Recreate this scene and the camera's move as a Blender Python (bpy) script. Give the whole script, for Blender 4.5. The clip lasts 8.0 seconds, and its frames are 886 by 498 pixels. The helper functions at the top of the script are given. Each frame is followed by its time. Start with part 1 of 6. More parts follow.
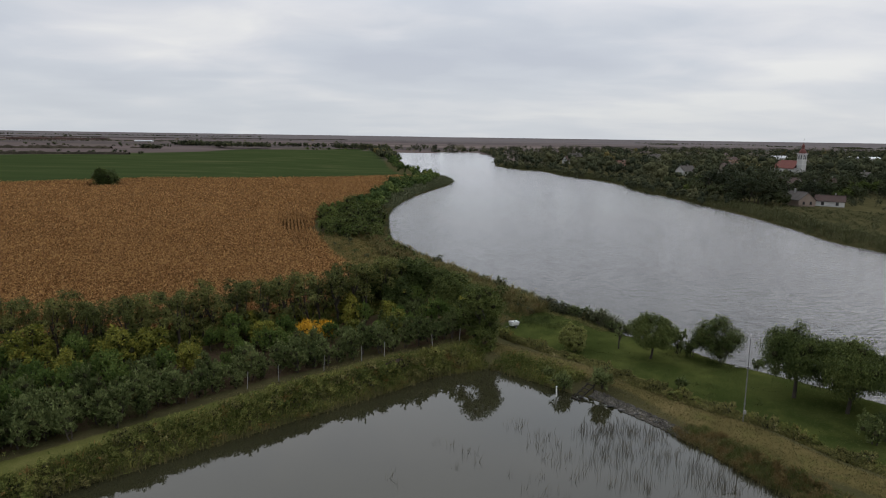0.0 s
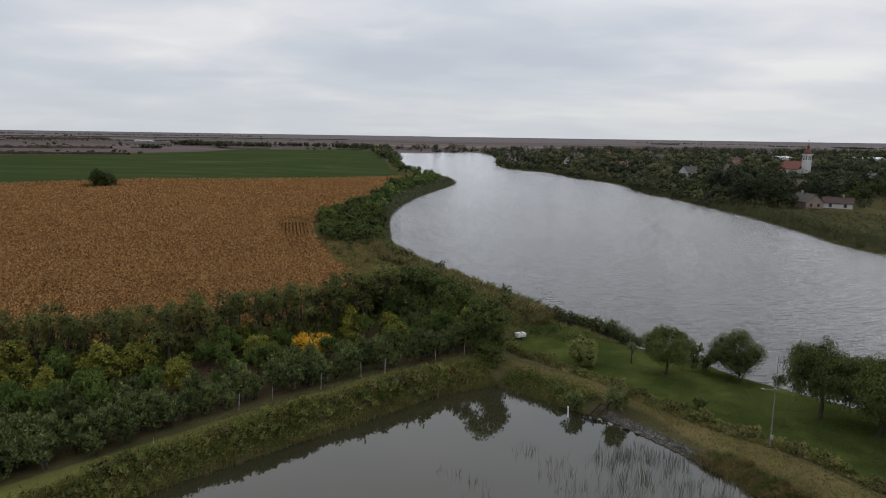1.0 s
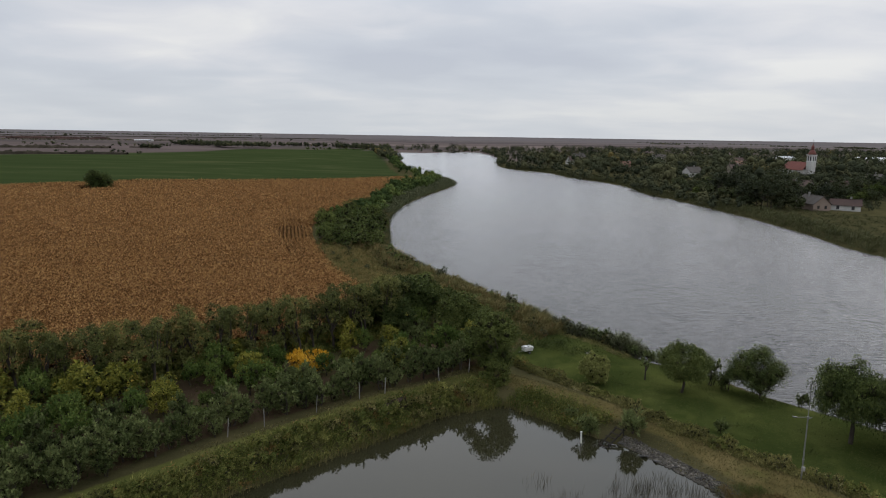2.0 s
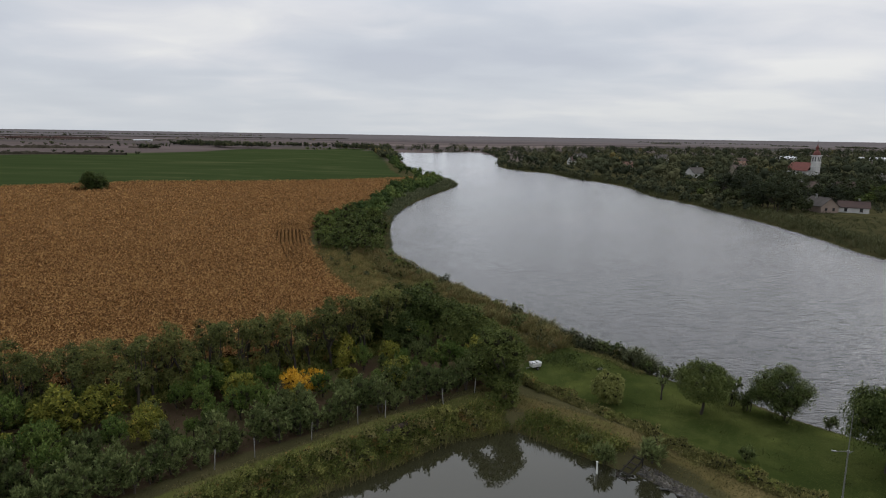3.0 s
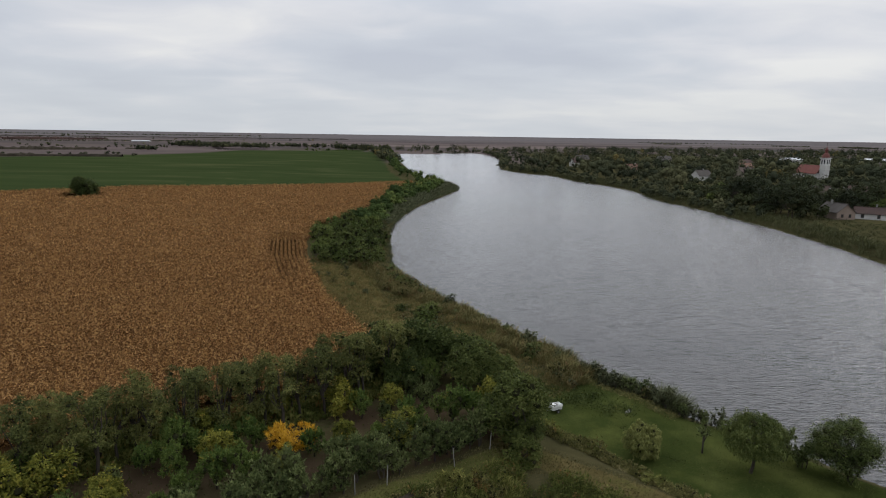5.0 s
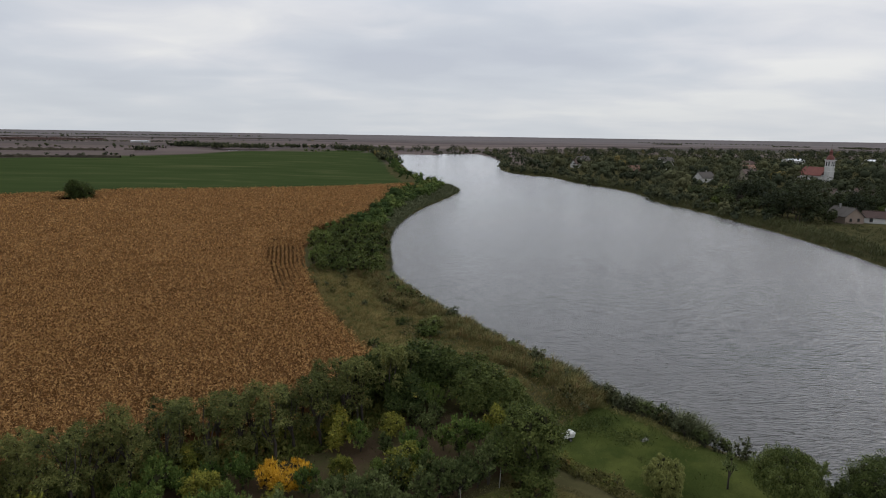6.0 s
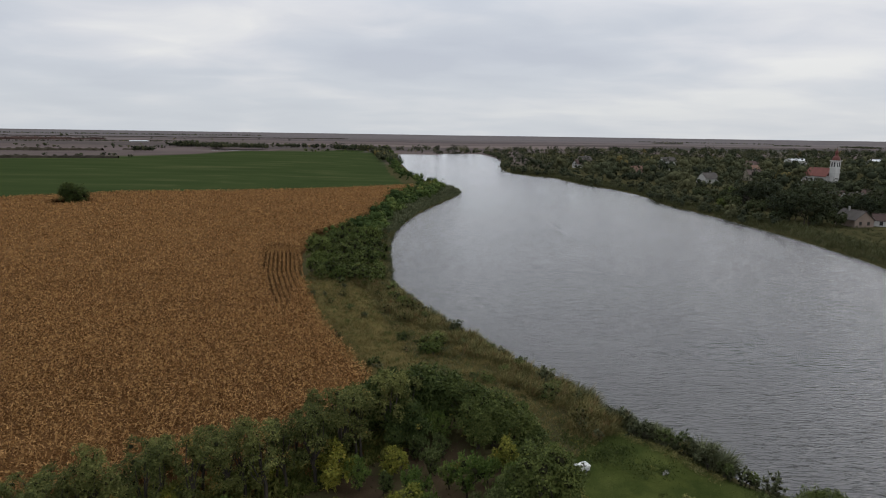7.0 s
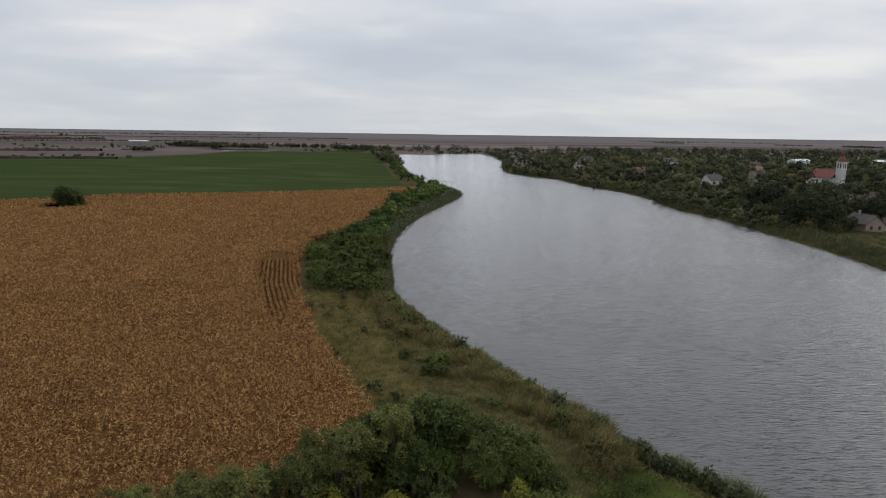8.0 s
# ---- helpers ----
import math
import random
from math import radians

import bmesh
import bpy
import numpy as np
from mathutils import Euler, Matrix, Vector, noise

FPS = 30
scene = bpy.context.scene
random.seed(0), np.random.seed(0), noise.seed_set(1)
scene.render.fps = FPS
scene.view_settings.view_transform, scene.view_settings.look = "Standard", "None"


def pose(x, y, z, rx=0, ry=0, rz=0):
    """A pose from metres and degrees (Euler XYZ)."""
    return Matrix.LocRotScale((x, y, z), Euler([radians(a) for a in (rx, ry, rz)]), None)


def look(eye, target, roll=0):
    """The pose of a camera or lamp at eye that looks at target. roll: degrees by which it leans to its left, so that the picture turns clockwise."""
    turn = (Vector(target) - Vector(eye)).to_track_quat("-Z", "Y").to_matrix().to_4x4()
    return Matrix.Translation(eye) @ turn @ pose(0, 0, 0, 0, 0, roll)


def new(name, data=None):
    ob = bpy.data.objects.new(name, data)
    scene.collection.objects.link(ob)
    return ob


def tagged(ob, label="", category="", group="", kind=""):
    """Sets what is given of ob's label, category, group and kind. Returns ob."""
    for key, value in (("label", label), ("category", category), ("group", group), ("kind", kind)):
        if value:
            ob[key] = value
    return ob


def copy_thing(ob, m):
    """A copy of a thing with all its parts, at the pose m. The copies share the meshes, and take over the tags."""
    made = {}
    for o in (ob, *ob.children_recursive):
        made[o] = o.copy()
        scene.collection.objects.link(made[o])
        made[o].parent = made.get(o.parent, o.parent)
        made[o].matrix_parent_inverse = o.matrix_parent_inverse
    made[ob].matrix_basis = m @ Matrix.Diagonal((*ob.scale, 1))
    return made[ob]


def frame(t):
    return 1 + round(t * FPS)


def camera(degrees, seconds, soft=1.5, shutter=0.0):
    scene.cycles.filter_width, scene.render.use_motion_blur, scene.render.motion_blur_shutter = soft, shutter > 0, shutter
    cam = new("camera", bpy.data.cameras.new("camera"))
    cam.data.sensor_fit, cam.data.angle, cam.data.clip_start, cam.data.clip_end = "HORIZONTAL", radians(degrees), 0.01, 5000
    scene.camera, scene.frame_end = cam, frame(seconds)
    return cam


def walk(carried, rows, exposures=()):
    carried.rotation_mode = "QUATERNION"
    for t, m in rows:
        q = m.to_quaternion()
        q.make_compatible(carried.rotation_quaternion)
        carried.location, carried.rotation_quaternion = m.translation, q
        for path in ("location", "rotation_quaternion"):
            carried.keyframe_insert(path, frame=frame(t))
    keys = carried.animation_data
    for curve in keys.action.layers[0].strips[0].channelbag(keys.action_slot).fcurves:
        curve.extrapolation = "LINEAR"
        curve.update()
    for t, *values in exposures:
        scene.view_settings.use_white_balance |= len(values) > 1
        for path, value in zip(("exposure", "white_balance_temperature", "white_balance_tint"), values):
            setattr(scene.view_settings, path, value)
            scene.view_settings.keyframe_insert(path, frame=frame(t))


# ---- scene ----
# The drone's camera and its way: forward over the pond and slowly up.
cam = camera(69.0, 8.0, 1.03)
METRES, EYE, TILT, LEAN, TURN = 20.7, 24.0, -10.05, -0.85, 0.0
AHEAD = 1.72
ROWS = [
    (0.0, 0.0, 0.0, 0.0, 0.0, 0.0, -0.0),
    (0.5, -0.0074, 0.0464, 0.0242, 0.03, -0.02, -0.02),
    (1.0, -0.0149, 0.0945, 0.0472, 0.07, -0.03, -0.03),
    (1.5, -0.0223, 0.1439, 0.0733, 0.08, -0.06, -0.06),
    (3.0, -0.0466, 0.2972, 0.1537, 0.1, -0.12, -0.05),
    (3.5, -0.0553, 0.35, 0.1834, 0.11, -0.15, -0.06),
    (4.0, -0.0654, 0.403, 0.2132, 0.1, -0.15, -0.05),
    (4.5, -0.0759, 0.4558, 0.2442, 0.09, -0.13, -0.03),
    (6.0, -0.1063, 0.6151, 0.3503, 0.05, -0.12, -0.03),
    (6.5, -0.1156, 0.671, 0.3865, 0.07, -0.16, -0.02),
    (7.0, -0.1254, 0.7278, 0.4261, 0.06, -0.21, 0.0),
    (7.5, -0.1355, 0.785, 0.4684, 0.07, -0.25, -0.01),
    (8.0, -0.1467, 0.8439, 0.5123, 0.09, -0.28, 0.02),
]
walk(cam, [(t, pose(0, 0, EYE, TILT, LEAN, TURN) @ pose(METRES * x, METRES * AHEAD * y, METRES * z, 90 + pitch, roll, yaw)) for t, x, y, z, yaw, pitch, roll in ROWS])
scene.view_settings.exposure = 0.0


# ---- node helpers ----
class Tree:
    """A short way to write node trees."""

    def __init__(self, nt):
        self.nt = nt
        nt.nodes.clear()

    def add(self, kind, ins=(), operation="", layer=""):
        n = self.nt.nodes.new(kind)
        if operation:
            n.operation = operation
        if layer:
            n.layer_name = layer
        for key, v in dict(ins).items():
            if isinstance(v, bpy.types.NodeSocket):
                self.nt.links.new(v, n.inputs[key])
            else:
                n.inputs[key].default_value = v
        return n

    def math(self, op, a, b=0.0, c=0.0, clamp=False):
        n = self.add("ShaderNodeMath", {0: a, 1: b, 2: c}, op)
        n.use_clamp = clamp
        return n.outputs[0]

    def mix(self, f, a, b, blend="MIX"):
        n = self.add("ShaderNodeMix")
        n.data_type, n.blend_type = "RGBA", blend
        for k, v in ((0, f), (6, a), (7, b)):
            if isinstance(v, bpy.types.NodeSocket):
                self.nt.links.new(v, n.inputs[k])
            else:
                n.inputs[k].default_value = v if k == 0 else (*v[:3], 1)
        return n.outputs[2]

    def noise(self, vec, scale, detail=4.0, rough=0.55, distort=0.0):
        return self.add("ShaderNodeTexNoise", {"Vector": vec, "Scale": scale, "Detail": detail, "Roughness": rough, "Distortion": distort}).outputs["Fac"]

    def ramp(self, f, stops):
        n = self.add("ShaderNodeValToRGB", {0: f})
        e = n.color_ramp.elements
        while len(e) < len(stops):
            e.new(0.5)
        for el, (p, c) in zip(e, stops):
            el.position, el.color = p, (*c[:3], 1)
        return n.outputs[0]

    def range(self, f, a, b, lo=0.0, hi=1.0, smooth=True):
        n = self.add("ShaderNodeMapRange", {0: f, 1: a, 2: b, 3: lo, 4: hi})
        n.interpolation_type = "SMOOTHSTEP" if smooth else "LINEAR"
        return n.outputs[0]


# ---- world: an overcast sky, brighter where the cloud is thin ----
SUN_UP, SUN_TURN = radians(38), radians(60)
world = bpy.data.worlds.new("overcast_sky")
scene.world = world
world.use_nodes = True
w = Tree(world.node_tree)
way = w.add("ShaderNodeTexCoord").outputs["Generated"]
sep = w.add("ShaderNodeSeparateXYZ", {0: way}).outputs
lift = w.math("ADD", w.math("MAXIMUM", sep[2], 0.0), 0.14)
plane = w.add("ShaderNodeCombineXYZ", {0: w.math("DIVIDE", sep[0], lift), 1: w.math("MULTIPLY", w.math("DIVIDE", sep[1], lift), 1.15), 2: 0.0}).outputs[0]
big = w.noise(w.add("ShaderNodeVectorMath", {0: plane, 1: (3.7, 1.1, 0.0)}, operation="ADD").outputs[0], 0.62, 2.0, 0.45, 0.4)
fine = w.noise(plane, 1.7, 4.0, 0.5, 0.4)
cloud = w.math("ADD", w.math("MULTIPLY", big, 0.68), w.math("MULTIPLY", fine, 0.32))
toward = w.add("ShaderNodeVectorMath", {0: way, 1: (math.sin(SUN_TURN), math.cos(SUN_TURN), 0.0)}, operation="DOT_PRODUCT").outputs["Value"]
cloud = w.math("ADD", cloud, w.range(toward, 0.35, 1.0, -0.01, 0.10))
deck = w.ramp(cloud, [(0.36, (0.54, 0.575, 0.65)), (0.48, (0.605, 0.64, 0.705)), (0.57, (0.70, 0.715, 0.76)), (0.68, (0.83, 0.83, 0.83))])
low = w.range(sep[2], 0.0, 0.13)
deck = w.mix(low, w.mix(0.62, deck, (0.61, 0.645, 0.68)), deck)
high = w.range(sep[2], 0.15, 0.42, 1.0, 2.05)
deck = w.add("ShaderNodeVectorMath", {0: deck, 3: high}, operation="SCALE").outputs[0]
blue = w.add("ShaderNodeTexSky")
blue.sky_type, blue.sun_disc, blue.sun_elevation, blue.sun_rotation = "NISHITA", False, SUN_UP, SUN_TURN
blue = w.add("ShaderNodeVectorMath", {0: blue.outputs[0], 3: 0.08}, operation="SCALE").outputs[0]
air = w.mix(0.95, blue, deck)
w.add("ShaderNodeOutputWorld", {0: w.add("ShaderNodeBackground", {0: air, 1: 1.0}).outputs[0]})

sun = new("sun", bpy.data.lights.new("sun", "SUN"))
sun.data.energy, sun.data.angle, sun.data.color = 0.5, radians(25), (1.0, 0.96, 0.9)
sun.matrix_world = look((0, 0, 0), (-math.sin(SUN_TURN) * math.cos(SUN_UP), -math.cos(SUN_TURN) * math.cos(SUN_UP), -math.sin(SUN_UP)))


# ---- materials ----
def material(name):
    m = bpy.data.materials.new(name)
    m.use_nodes = True
    t = Tree(m.node_tree)
    return m, t, t.add("ShaderNodeNewGeometry").outputs["Position"]


def finish(t, colour, rough=0.8, height=None, strength=0.3, distance=0.05, spec=0.3, metal=0.0, **extra):
    b = t.add("ShaderNodeBsdfPrincipled", {"Roughness": rough, "Specular IOR Level": spec, "Metallic": metal, **extra})
    if isinstance(colour, bpy.types.NodeSocket):
        t.nt.links.new(colour, b.inputs["Base Color"])
    else:
        b.inputs["Base Color"].default_value = (*colour, 1)
    if height is not None:
        t.nt.links.new(t.add("ShaderNodeBump", {"Strength": strength, "Distance": distance, "Height": height}).outputs[0], b.inputs["Normal"])
    t.add("ShaderNodeOutputMaterial", {0: b.outputs[0]})
    return b


def plain(name, dark, light, scale=3.0, rough=0.75, bump=0.3, spec=0.3, metal=0.0, dist=0.02):
    """A solid surface with stains, fine grain and a small change from piece to piece."""
    m, t, p = material(name)
    stain, grain = t.noise(p, scale * 0.25, 3.0), t.noise(p, scale * 6, 5.0)
    f = t.math("ADD", t.math("MULTIPLY", stain, 0.6), t.math("MULTIPLY", grain, 0.4))
    rnd = t.add("ShaderNodeObjectInfo").outputs["Random"]
    f = t.math("ADD", f, t.math("MULTIPLY", t.math("SUBTRACT", rnd, 0.5), 0.25))
    finish(t, t.ramp(f, [(0.3, dark), (0.7, light)]), rough, grain, bump, dist, spec, metal)
    return m


def leaves(name, dark, mid, light, accent=None, share=0.0, sheer=0.18, patch=0.35, patchiness=0.7, single=0.5):
    """Leaves: each one differs a little, plants differ more, and lighter patches run through."""
    m, t, p = material(name)
    one = t.add("ShaderNodeNewGeometry").outputs["Random Per Island"]
    plant = t.add("ShaderNodeObjectInfo").outputs["Random"]
    f = t.math("ADD", t.math("MULTIPLY", one, single), t.math("MULTIPLY", t.noise(p, patch, 4.0, 0.62), patchiness))
    f = t.math("ADD", f, 0.5 * (1.2 - patchiness - single))
    f = t.math("ADD", f, t.math("MULTIPLY", t.math("SUBTRACT", plant, 0.5), 0.28))
    c = t.ramp(f, [(0.25, dark), (0.55, mid), (0.9, light)])
    if accent:
        pick = t.math("FRACT", t.math("MULTIPLY", one, 17.31))
        limit = t.range(t.noise(p, 0.9, 3.0), 0.66 - 0.5 * share, 0.80 - 0.4 * share, 0.0, 0.85)
        c = t.mix(t.math("LESS_THAN", pick, limit), c, accent)
    b = t.add("ShaderNodeBsdfPrincipled", {"Base Color": c, "Roughness": 0.7, "Specular IOR Level": 0.06})
    g = t.add("ShaderNodeBsdfTranslucent", {0: c})
    t.add("ShaderNodeOutputMaterial", {0: t.add("ShaderNodeMixShader", {0: sheer, 1: b.outputs[0], 2: g.outputs[0]}).outputs[0]})
    return m


def woods(name, tones, gold):
    """Far trees: each tree has a tone of its own, its leaf clumps differ a little."""
    m, t, p = material(name)
    one = t.add("ShaderNodeNewGeometry").outputs["Random Per Island"]
    tone = t.add("ShaderNodeSeparateColor", {0: t.add("ShaderNodeVertexColor", layer="tone").outputs[0]}).outputs
    c = t.ramp(tone[0], [(k / (len(tones) - 1), c) for k, c in enumerate(tones)])
    c = t.mix(t.math("GREATER_THAN", tone[1], 0.985), c, gold)
    c = t.mix(t.range(one, 0.0, 1.0, 0.0, 0.2), c, t.mix(1.0, c, (1.5, 1.5, 1.4), "MULTIPLY"))
    finish(t, c, 1.0, spec=0.0)
    return m


def water(name, body, waves, rough, tilt=0.5, ior=1.33):
    m, t, p = material(name)
    h = None
    for scale, stretch, turn, amount, sharp in waves:
        mp = t.add("ShaderNodeMapping", {0: p, "Rotation": (0, 0, radians(turn)), "Scale": (1.0, stretch, 1.0)}).outputs[0]
        n = t.noise(mp, scale, 3.0, 0.5, 0.4)
        if sharp:
            n = t.range(n, 0.52, 0.78)
        n = t.math("MULTIPLY", n, amount)
        h = n if h is None else t.math("ADD", h, n)
    silt = t.noise(p, 0.05, 3.0)
    c = t.ramp(silt, [(0.3, body), (0.7, tuple(v * 1.35 for v in body))])
    bump = t.add("ShaderNodeBump", {"Strength": 1.0, "Distance": 1.0, "Height": h}).outputs[0]
    depth = t.add("ShaderNodeBsdfDiffuse", {0: c})
    gloss = t.add("ShaderNodeBsdfGlossy", {0: (1, 1, 1, 1), "Roughness": rough, "Normal": bump})
    still, tilted = t.add("ShaderNodeFresnel", {"IOR": ior}).outputs[0], t.add("ShaderNodeFresnel", {"IOR": ior, "Normal": bump}).outputs[0]
    share = t.math("ADD", t.math("MULTIPLY", still, 1.0 - tilt), t.math("MULTIPLY", tilted, tilt))
    t.add("ShaderNodeOutputMaterial", {0: t.add("ShaderNodeMixShader", {0: share, 1: depth.outputs[0], 2: gloss.outputs[0]}).outputs[0]})
    return m


def make_ground():
    m, t, p = material("ground_cover")
    a = t.add("ShaderNodeVertexColor", layer="cover")
    s = t.add("ShaderNodeSeparateColor", {0: a.outputs[0]}).outputs
    b = t.add("ShaderNodeVertexColor", layer="crops")
    r = t.add("ShaderNodeSeparateColor", {0: b.outputs[0]}).outputs
    edge = t.noise(p, 1.1, 5.0, 0.65)
    mid, fine, broad = t.noise(p, 0.22, 5.0, 0.6), t.noise(p, 9.0, 4.0, 0.7), t.noise(p, 0.03, 3.0)

    def amount(channel):
        return t.range(t.math("ADD", channel, t.math("MULTIPLY", t.math("SUBTRACT", edge, 0.5), 0.7)), 0.3, 0.7)

    both = t.math("ADD", t.math("MULTIPLY", mid, 0.55), t.math("MULTIPLY", fine, 0.45))
    c = t.ramp(both, [(0.3, (0.025, 0.025, 0.012)), (0.5, (0.050, 0.046, 0.021)), (0.72, (0.088, 0.074, 0.036))])
    track = t.ramp(both, [(0.3, (0.042, 0.048, 0.014)), (0.5, (0.072, 0.075, 0.022)), (0.72, (0.122, 0.112, 0.042))])
    lawn = t.ramp(both, [(0.3, (0.015, 0.022, 0.006)), (0.5, (0.032, 0.042, 0.011)), (0.72, (0.070, 0.076, 0.024))])
    lawn = t.mix(t.range(t.noise(p, 0.16, 4.0, 0.6), 0.48, 0.66, 0.0, 0.75), lawn, t.ramp(both, [(0.3, (0.034, 0.044, 0.010)), (0.72, (0.098, 0.104, 0.030))]))
    soil = t.ramp(both, [(0.3, (0.034, 0.024, 0.014)), (0.5, (0.056, 0.039, 0.024)), (0.6, (0.050, 0.050, 0.020)), (0.75, (0.080, 0.078, 0.032))])
    wheat_grain = t.noise(t.add("ShaderNodeMapping", {0: p, "Rotation": (0, 0, 0.35), "Scale": (0.012, 0.05, 1.0)}).outputs[0], 1.0, 5.0, 0.6)
    wheat = t.ramp(wheat_grain, [(0.3, (0.024, 0.035, 0.013)), (0.55, (0.032, 0.044, 0.016)), (0.75, (0.056, 0.062, 0.026))])
    earth = t.ramp(both, [(0.3, (0.034, 0.018, 0.008)), (0.7, (0.075, 0.040, 0.016))])
    strips = t.add("ShaderNodeTexVoronoi", {"Vector": t.add("ShaderNodeMapping", {0: p, "Rotation": (0, 0, 0.22), "Scale": (0.0009, 0.0050, 0.0)}).outputs[0], "Scale": 1.0, "Randomness": 0.9})
    tone = t.add("ShaderNodeSeparateColor", {0: strips.outputs["Color"]}).outputs[0]
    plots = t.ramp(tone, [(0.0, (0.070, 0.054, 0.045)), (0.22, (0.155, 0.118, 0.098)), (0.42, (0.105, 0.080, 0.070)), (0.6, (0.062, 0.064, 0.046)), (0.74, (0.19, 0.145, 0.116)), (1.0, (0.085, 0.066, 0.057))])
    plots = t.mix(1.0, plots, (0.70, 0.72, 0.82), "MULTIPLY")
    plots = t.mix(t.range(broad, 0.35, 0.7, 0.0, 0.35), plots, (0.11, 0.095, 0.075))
    # distance haze painted into the field colour: plots fade to pale grey
    far_haze = t.mix(t.range(broad, 0.4, 0.65), (0.105, 0.098, 0.100), (0.135, 0.120, 0.118))
    plots = t.mix(t.math("MULTIPLY", b.outputs[1], 0.72), plots, far_haze)
    khaki = t.ramp(both, [(0.3, (0.046, 0.040, 0.015)), (0.5, (0.088, 0.070, 0.028)), (0.72, (0.145, 0.112, 0.052))])
    c = t.mix(amount(s[0]), c, track)
    khaki = t.mix(t.range(t.noise(p, 0.55, 5.0, 0.65), 0.46, 0.7, 0.0, 0.6), khaki, track)
    c = t.mix(amount(a.outputs[1]), c, khaki)
    c = t.mix(amount(s[1]), c, lawn)
    c = t.mix(amount(s[2]), c, soil)
    c = t.mix(amount(r[0]), c, wheat)
    c = t.mix(amount(r[1]), c, earth)
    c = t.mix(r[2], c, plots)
    finish(t, c, 1.0, fine, 0.5, 0.08, 0.0)
    return m


GROUND = make_ground()
RIVER = water("river_water", (0.039, 0.038, 0.037), [(1.0, 3.6, 6, 0.15, 0), (0.5, 3.2, 3, 0.24, 1), (0.3, 2.2, 12, 0.04, 0), (0.04, 1.6, 20, 0.04, 0)], 0.13, 0.3)
POND = water("pond_water", (0.017, 0.0165, 0.0085), [(0.8, 1.0, 0, 0.005, 0)], 0.02, 0.5, 1.42)
BARK = plain("bark", (0.018, 0.014, 0.011), (0.052, 0.042, 0.031), 4.0, 0.9, 0.6)
# near-black green for crown hearts: the inner shade of a crown as colour
CROWN_SHADE = plain("crown_heart_shade", (0.012, 0.013, 0.007), (0.034, 0.034, 0.017), 4.0, 1.0, 0.8, 0.0)
L_ACACIA = leaves("acacia_leaves", (0.032, 0.040, 0.013), (0.074, 0.083, 0.024), (0.158, 0.156, 0.048), (0.17, 0.12, 0.032), 0.13)
L_DEEP = leaves("deep_green_leaves", (0.019, 0.030, 0.009), (0.045, 0.060, 0.017), (0.104, 0.120, 0.034), (0.16, 0.14, 0.03), 0.07)
L_BRIGHT = leaves("fresh_shrub_leaves", (0.030, 0.045, 0.011), (0.062, 0.083, 0.020), (0.118, 0.138, 0.037))
L_FRUIT = leaves("fruit_tree_leaves", (0.026, 0.048, 0.011), (0.058, 0.090, 0.020), (0.125, 0.158, 0.038), (0.16, 0.13, 0.03), 0.10)
L_BLUE = leaves("grey_green_leaves", (0.028, 0.040, 0.013), (0.062, 0.079, 0.026), (0.142, 0.162, 0.060), (0.13, 0.11, 0.04), 0.06)
L_SHORE = leaves("shore_reed_blades", (0.028, 0.034, 0.016), (0.058, 0.066, 0.033), (0.112, 0.118, 0.062), patch=0.8)
L_WALNUT = leaves("walnut_leaves", (0.040, 0.051, 0.009), (0.094, 0.101, 0.017), (0.20, 0.182, 0.031), (0.24, 0.175, 0.03), 0.13)
L_ORANGE = leaves("autumn_orange_leaves", (0.27, 0.135, 0.010), (0.52, 0.29, 0.020), (0.76, 0.48, 0.07), (0.12, 0.10, 0.025), 0.08)
L_WILLOW = leaves("willow_leaves", (0.019, 0.029, 0.009), (0.041, 0.056, 0.015), (0.104, 0.120, 0.034))
L_SILVER = leaves("pale_willow_leaves", (0.070, 0.080, 0.022), (0.120, 0.126, 0.036), (0.20, 0.195, 0.064))
L_MULBERRY = leaves("mulberry_leaves", (0.024, 0.034, 0.010), (0.052, 0.066, 0.017), (0.102, 0.116, 0.031))
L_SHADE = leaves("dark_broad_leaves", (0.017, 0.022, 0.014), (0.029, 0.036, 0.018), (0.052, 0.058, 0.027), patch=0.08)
L_VILLAGE = leaves("village_tree_leaves", (0.020, 0.027, 0.014), (0.040, 0.050, 0.022), (0.080, 0.086, 0.036), (0.13, 0.11, 0.03), 0.05, patch=0.08)
L_WOODS = woods("far_tree_leaves", [(0.024, 0.028, 0.018), (0.036, 0.041, 0.024), (0.050, 0.054, 0.030), (0.076, 0.074, 0.038)], (0.11, 0.088, 0.034))
L_BEND = woods("bend_shrub_leaves", [(0.022, 0.034, 0.013), (0.034, 0.050, 0.017), (0.050, 0.070, 0.021), (0.080, 0.100, 0.030)], (0.10, 0.10, 0.03))
L_REED = leaves("reed_blades", (0.036, 0.040, 0.014), (0.082, 0.080, 0.028), (0.158, 0.131, 0.053), (0.15, 0.090, 0.042), 0.26, patch=0.8, patchiness=0.9)
L_MEADOW = leaves("tall_meadow_grass", (0.060, 0.053, 0.018), (0.128, 0.104, 0.037), (0.240, 0.182, 0.072), (0.06, 0.073, 0.021), 0.36, patch=0.5, patchiness=0.9)
L_RBANK = leaves("far_reed_blades", (0.028, 0.033, 0.014), (0.046, 0.051, 0.021), (0.076, 0.076, 0.033), (0.09, 0.070, 0.034), 0.12, patch=0.12)
L_WEED = leaves("bank_weed_leaves", (0.036, 0.049, 0.011), (0.090, 0.100, 0.025), (0.205, 0.190, 0.056), (0.17, 0.105, 0.036), 0.20, patch=0.16, patchiness=1.0, single=0.45)
